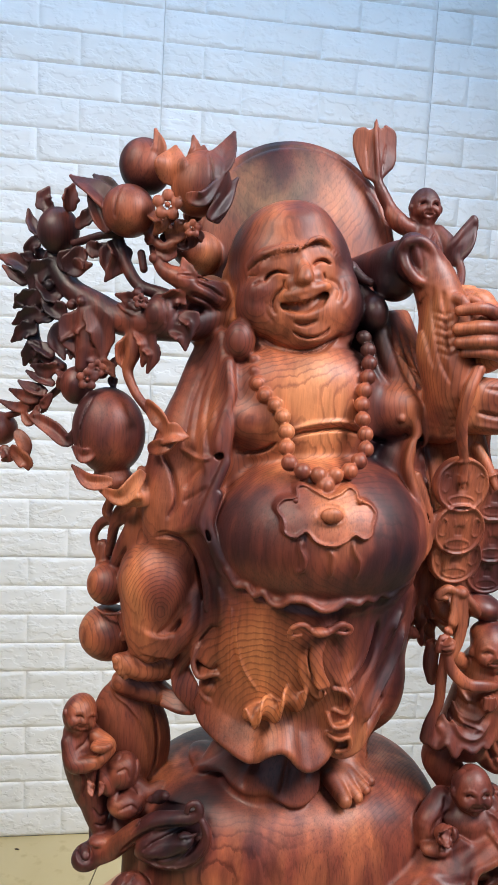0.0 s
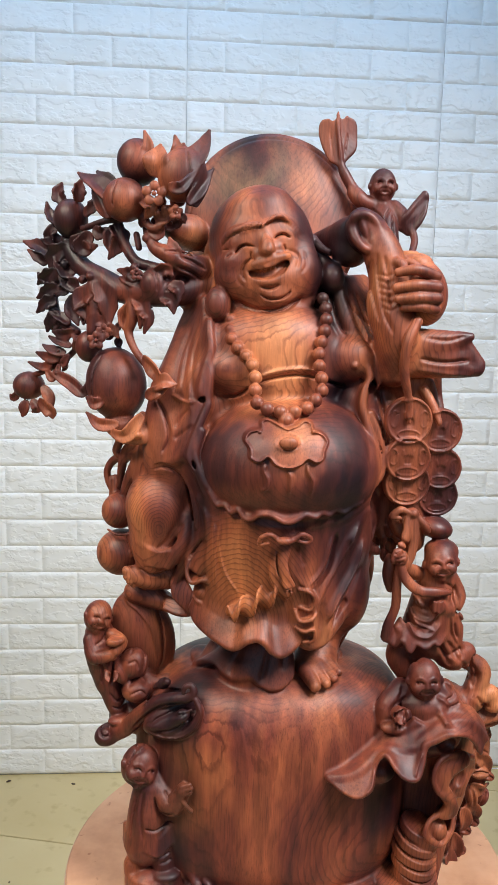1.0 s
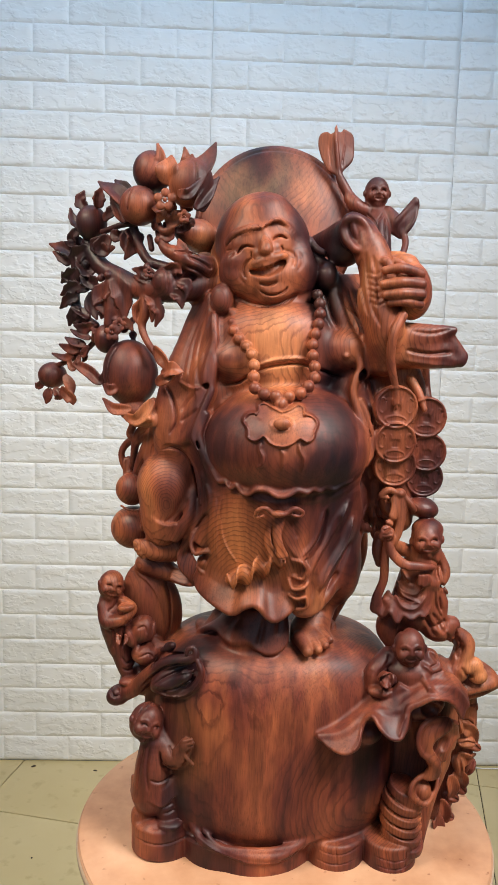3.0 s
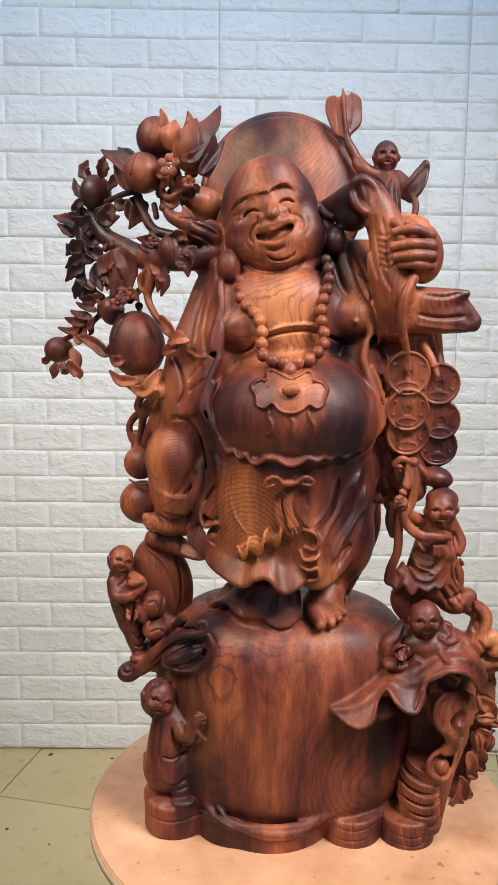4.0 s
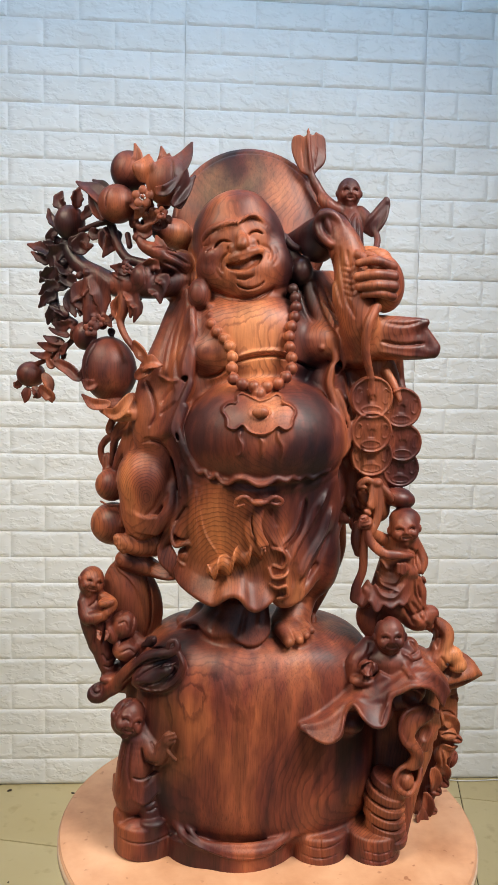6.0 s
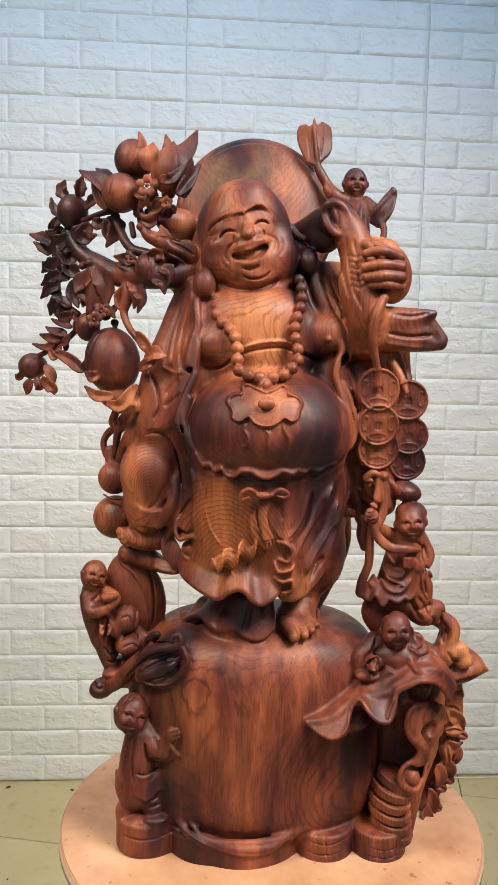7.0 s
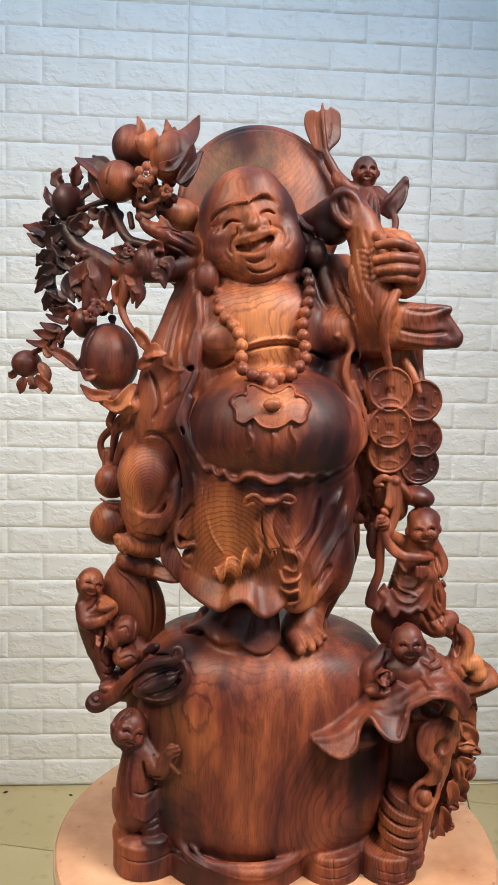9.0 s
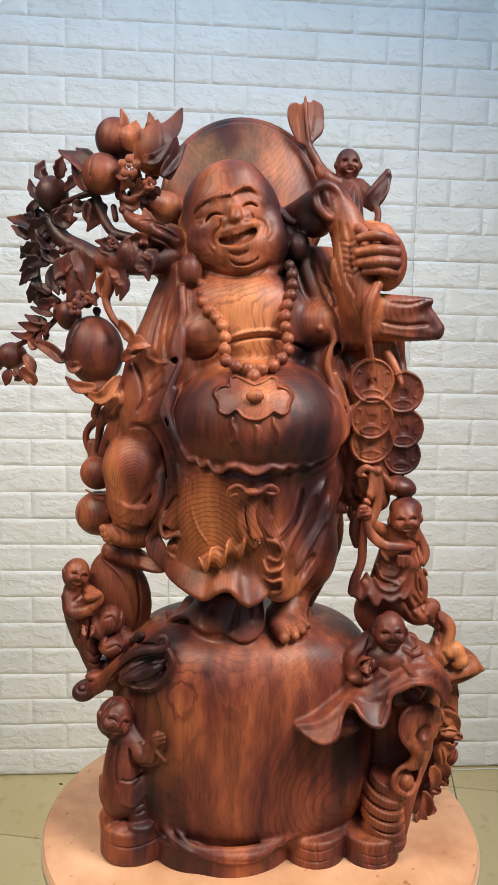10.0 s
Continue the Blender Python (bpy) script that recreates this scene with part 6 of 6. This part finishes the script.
# sprays of small leaves that thicken the branch
spray = random.Random(11)
for c, spread, count in (((-274, 39, 803), 18, 7), ((-285, 46, 754), 18, 8), ((-275, 39, 711), 16, 6), ((-181, -8, 758), 16, 6), ((-147, -28, 835), 20, 7), ((-123, -33, 840), 18, 6), ((-169, -17, 732), 14, 5), ((-234, 15, 725), 20, 6), ((-271, 36, 662), 14, 6), ((-198, 1, 697), 14, 4)):
    for i in range(count):
        a, b = spray.uniform(0, 2 * math.pi), spray.uniform(-0.5, 0.8)
        u = np.array((math.cos(a), -0.5 * b, math.sin(a)))
        q = np.array(c) + u * spread * spray.uniform(0.1, 0.5) + np.array((0, spray.uniform(-8, 8), 0))
        r = spread * spray.uniform(0.5, 0.85)
        side = np.array((-u[2], 0, u[0])) * spray.uniform(-0.35, 0.35)
        blade([tuple(q), tuple(q + (u * 0.5 + side) * r), tuple(q + u * r + np.array((0, spray.uniform(-5, 3), 0)))], r * spray.uniform(0.3, 0.42), (spray.uniform(-0.7, 0.7), -1, spray.uniform(-0.7, 0.7)))
# vines between the large fruit and the gourd
tube([(-165, -26, 600), (-157, -30, 581), (-164, -26, 561), (-180, -18, 548), (-201, 5, 540), (-211, 8, 525), (-208, 7, 508), (-201, 5, 499)], [4.6, 5.4, 6.2, 5.4, 5.4, 4.6, 4.6, 4.6], k=2)
tube([(-170, -23, 592), (-171, -22, 569), (-185, -14, 555), (-191, -9, 534), (-194, 0, 508)], [5.4, 6.2, 6.2, 5.4, 4.6], k=2)
tube([(-194, -6, 565), (-198, -4, 551), (-186, -13, 543)], [5.4, 5.4, 4.6], k=2)
tube([(-165, -26, 558), (-173, -22, 535), (-182, -16, 516), (-188, -11, 498)], [7.7, 9.2, 7.7, 6.2], k=2)
tube([(-152, -32, 593), (-156, -30, 563), (-165, -26, 524)], [10.8, 13.9, 12.3], k=2)


for a, w, h in (([(160, -100, 393), (165, -102, 368), (183, -102, 364), (192, -102, 379)], 3, -2.6), ([(154, -98, 376), (164, -100, 350), (183, -102, 347), (197, -100, 361)], 3, -2.6), ([(158, -100, 382), (165, -102, 358), (183, -102, 355), (194, -102, 370)], 2.2, 2.6), ([(164, -100, 401), (169, -102, 380), (181, -102, 376)], 2.2, 2.4),
                ([(170, -90, 328), (163, -90, 310)], 3, 2), ([(194, -96, 334), (210, -94, 319), (228, -90, 323)], 3, 2), ([(200, -94, 410), (213, -94, 400), (210, -94, 385)], 2.2, 2.2)):
    crease(a, w, h)
# cloth folds over the robes and the children
for c, dx, dz, count, lean in (((95, -50, 695), 16, 40, 6, -25), ((123, -65, 551), 12, 45, 6, 0), ((130, -45, 467), 16, 32, 6, 0),
                               
                               ((219, -82, 363), 12, 28, 5, -10), ((216, -85, 316), 18, 14, 6, -30), ((141, -116, 267), 12, 18, 5, 30), ((205, -118, 268), 12, 18, 5, -40),
                               ((252, -74, 274), 14, 26, 6, 10)):
    folds(c, dx, dz, count, lean)
statue = cast("statue", ROSEWOOD)
statue.location = (-0.07, -0.03, 0.63)
tagged(statue, "dark red rosewood carving of a laughing robed monk on a sack", "statue")


# ---- the round board that the statue stands on ----
BC, BR, BZ = (-0.04, -0.04), 0.294, 0.63


def disc(r, z0, z1, bevel, seg=96):
    bm = bmesh.new()
    bmesh.ops.create_cone(bm, cap_ends=True, segments=seg, radius1=r, radius2=r, depth=z1 - z0, matrix=Matrix.Translation((0, 0, (z0 + z1) / 2)))
    bmesh.ops.bevel(bm, geom=[e for e in bm.edges if len(e.link_faces) == 2 and any(len(f.verts) > 4 for f in e.link_faces)], offset=bevel, segments=3, affect="EDGES")
    for f in bm.faces:
        f.smooth = len(f.verts) <= 4
    return bm


stand = new("turntable")
stand.location = (*BC, 0)
tagged(stand, "round pinkish wooden turntable with a pale worn edge", "turntable")
part("top_board", disc(BR - 0.002, BZ - 0.016, BZ, 0.002), BOARD, stand, "worn pinkish board with stains")
part("edge_band", disc(BR, BZ - 0.018, BZ - 0.003, 0.003), RIM, stand, "pale edge band")
part("column", disc(0.07, 0.03, BZ - 0.018, 0.003), STEEL, stand)
part("foot_plate", disc(0.22, 0.0, 0.03, 0.006), STEEL, stand)

# ---- foam wall panels of 0.70 x 0.77 m, ten courses of bricks each ----
rng = random.Random(5)


def brick_mesh(w, h, seed, nx, nz):
    """A block with a low cushioned face; the upright joints are broader than the level ones."""
    r = random.Random(seed)
    bm = bmesh.new()
    off = Vector((r.uniform(0, 90), r.uniform(0, 90), r.uniform(0, 90)))

    def cuts(size, n, near):
        """Even steps, with two close rows at each end for the joint."""
        return [0.0, near * 0.45, near] + [near + (size - 2 * near) * i / (n - 4) for i in range(1, n - 4)] + [size - near, size - near * 0.45, size]

    xs, zs = cuts(w, nx, 0.0075), cuts(h, nz, 0.0045)
    grid = []
    for z in zs:
        row = []
        for x in xs:
            ex, ez = min(1.0, max(0.0, min(x, w - x) - 0.002) / 0.0055), min(1.0, max(0.0, min(z, h - z) - 0.0006) / 0.0039)
            rise = 0.0040 + 0.0022 * noise.noise(Vector((x * 14, z * 26, 0)) + off) + 0.0010 * noise.noise(Vector((x * 45, z * 60, 3)) + off)
            row.append(bm.verts.new((x, -rise * min(ex, ez), z)))
        grid.append(row)
    for j in range(len(zs) - 1):
        for i in range(len(xs) - 1):
            f = bm.faces.new((grid[j][i], grid[j][i + 1], grid[j + 1][i + 1], grid[j + 1][i]))
            f.smooth = True
    rim = [e for e in bm.edges if e.is_boundary]
    for e in rim:
        e.smooth = False
    ext = bmesh.ops.extrude_edge_only(bm, edges=rim)
    for v in [g for g in ext["geom"] if isinstance(g, bmesh.types.BMVert)]:
        v.co.y += 0.004
    me = bpy.data.meshes.new("brick")
    bm.to_mesh(me)
    bm.free()
    me.materials.append(FOAM)
    return me


SEAM = 0.0016
# foot of the courses: the bottom panel, then two full panels and the rest up to the ceiling
COURSES = [(0.0045 + 0.0783 * i, 0.0783) for i in range(10)] + [(0.7875 + 0.0771 * i, 0.0771) for i in range(28)]
full = [brick_mesh(0.20, 0.0771, 10 + i, 20, 12) for i in range(12)]
half = [brick_mesh(0.10, 0.0771, 40 + i, 12, 12) for i in range(6)]
plain_full, plain_half = brick_mesh(0.20, 0.0771, 70, 7, 6), brick_mesh(0.10, 0.0771, 71, 6, 6)
rest = bmesh.new()
for panel in range(-2, 4):
    px = -0.20 + 0.70 * (panel - 1)
    for row, (z, high) in enumerate(COURSES):
        if z + high > ZC:
            continue
        spans = [(0.2 * i, 0.2) for i in range(3)] + [(0.6, 0.1)] if row % 2 else [(0.0, 0.1)] + [(0.1 + 0.2 * i, 0.2) for i in range(3)]
        lift = 0.0012 if row in (9, 19, 29) else 0.0
        for x, w in spans:
            seen = -0.95 < px + x < 0.85 and z < 2.36
            me = rng.choice(full if w > 0.15 else half) if seen else (plain_full if w > 0.15 else plain_half)
            m = Matrix.Translation((px + SEAM / 2 + x * (1 - SEAM / 0.7), WALL_Y, z)) @ Matrix.Diagonal((1 - SEAM / 0.7, 1, (high - lift) / 0.0771, 1))
            if seen:
                ob = new("brick", me)
                ob.matrix_basis = m
                ob.parent = wall_north
            else:
                have = len(rest.verts)
                rest.from_mesh(me)
                rest.verts.ensure_lookup_table()
                for v in rest.verts[have:]:
                    v.co = m @ v.co
far_bricks = part("brick_field", rest, FOAM, wall_north)
far_bricks["kind"] = "stuff"

# ---- floor tiles, laid askew to the wall ----
TS, ANG = 0.463, radians(-13)
tile_me = bpy.data.meshes.new("tile")
tb = box(0.0015, TS - 0.0015, 0.0015, TS - 0.0015, -0.008, 0.0, 0.001)
tb.to_mesh(tile_me)
tb.free()
tile_me.materials.append(TILE)
ux, uy = Vector((math.cos(ANG), math.sin(ANG), 0)), Vector((-math.sin(ANG), math.cos(ANG), 0))
corner = Vector((-0.757, 1.115, 0))
start = corner + uy * (Vector((-0.6, 0.905, 0)) - corner).dot(uy)
for i in range(-7, 11):
    for j in range(-12, 4):
        o = start + ux * (TS * i) + uy * (TS * j)
        c = o + (ux + uy) * (TS / 2)
        if X0 - 0.3 < c.x < X1 + 0.3 and Y0 - 0.3 < c.y < WALL_Y + 0.3:
            mesh = tile_me
            corners = [o + ux * (TS * a) + uy * (TS * b) for a in (0, 1) for b in (0, 1)]
            if any(not (X0 < q.x < X1 and Y0 < q.y < WALL_Y) for q in corners):
                cut = bmesh.new()
                cut.from_mesh(tile_me)
                place = Matrix.Translation(o) @ Matrix.Rotation(ANG, 4, "Z")
                for v in cut.verts:
                    v.co = place @ v.co
                for co, no in (((X0, 0, 0), (-1, 0, 0)), ((X1, 0, 0), (1, 0, 0)), ((0, Y0, 0), (0, -1, 0)), ((0, WALL_Y + 0.003, 0), (0, 1, 0))):
                    bmesh.ops.bisect_plane(cut, geom=cut.verts[:] + cut.edges[:] + cut.faces[:], plane_co=co, plane_no=no, clear_outer=True)
                for v in cut.verts:
                    v.co = place.inverted() @ v.co
                if not cut.faces:
                    cut.free()
                    continue
                mesh = bpy.data.meshes.new("tile")
                cut.to_mesh(mesh)
                cut.free()
                mesh.materials.append(TILE)
            ob = new("tile", mesh)
            ob.location, ob.rotation_euler = o, (0, 0, ANG)
            ob.parent = floor

# ---- small things by the wall ----
def cable():
    cu = bpy.data.curves.new("cable", "CURVE")
    cu.dimensions, cu.bevel_depth, cu.bevel_resolution = "3D", 0.0018, 3
    sp = cu.splines.new("BEZIER")
    pts = [(0.66, 1.185, 0.004), (0.72, 1.178, 0.004), (0.80, 1.182, 0.004), (0.95, 1.172, 0.004), (1.25, 1.18, 0.004)]
    sp.bezier_points.add(len(pts) - 1)
    for p, co in zip(sp.bezier_points, pts):
        p.co, p.handle_left_type, p.handle_right_type = co, "AUTO", "AUTO"
    tmp = bpy.data.objects.new("cable", cu)
    me = bpy.data.meshes.new_from_object(tmp)
    bpy.data.objects.remove(tmp)
    me.materials.clear()
    me.materials.append(WHITE)
    return new("cable", me)


WHITE = plain("white_plastic", (0.75, 0.74, 0.72), 0.45, 30, 0.05)
CHIP = plain("dark_wood_chip", (0.05, 0.03, 0.02), 0.8, 80)
tagged(cable(), "thin white cable lying along the foot of the wall", "cable")


def chip(x, y, l, w, ang):
    bm = bmesh.new()
    bmesh.ops.create_icosphere(bm, subdivisions=2, radius=1, matrix=Matrix.Diagonal((l, w, w * 0.6, 1)))
    for v in bm.verts:
        v.co += Vector((0.2 * w * noise.noise(v.co * 300), 0.3 * w * noise.noise(v.co * 200 + Vector((5, 0, 0))), 0))
    ob = part("wood_chip", bm, CHIP)
    ob.location, ob.rotation_euler = (x, y, w * 0.5), (0, 0, ang)
    return tagged(ob, "small dark wood chip lying on the floor", "wood chip", "wood chips on the floor")


chip(-0.508, 1.146, 0.007, 0.003, -0.3)
chip(-0.70, 1.165, 0.008, 0.004, 0.6)
chip(-0.725, 0.80, 0.005, 0.003, 0.2)
chip(-0.60, 0.74, 0.003, 0.002, 1.2)
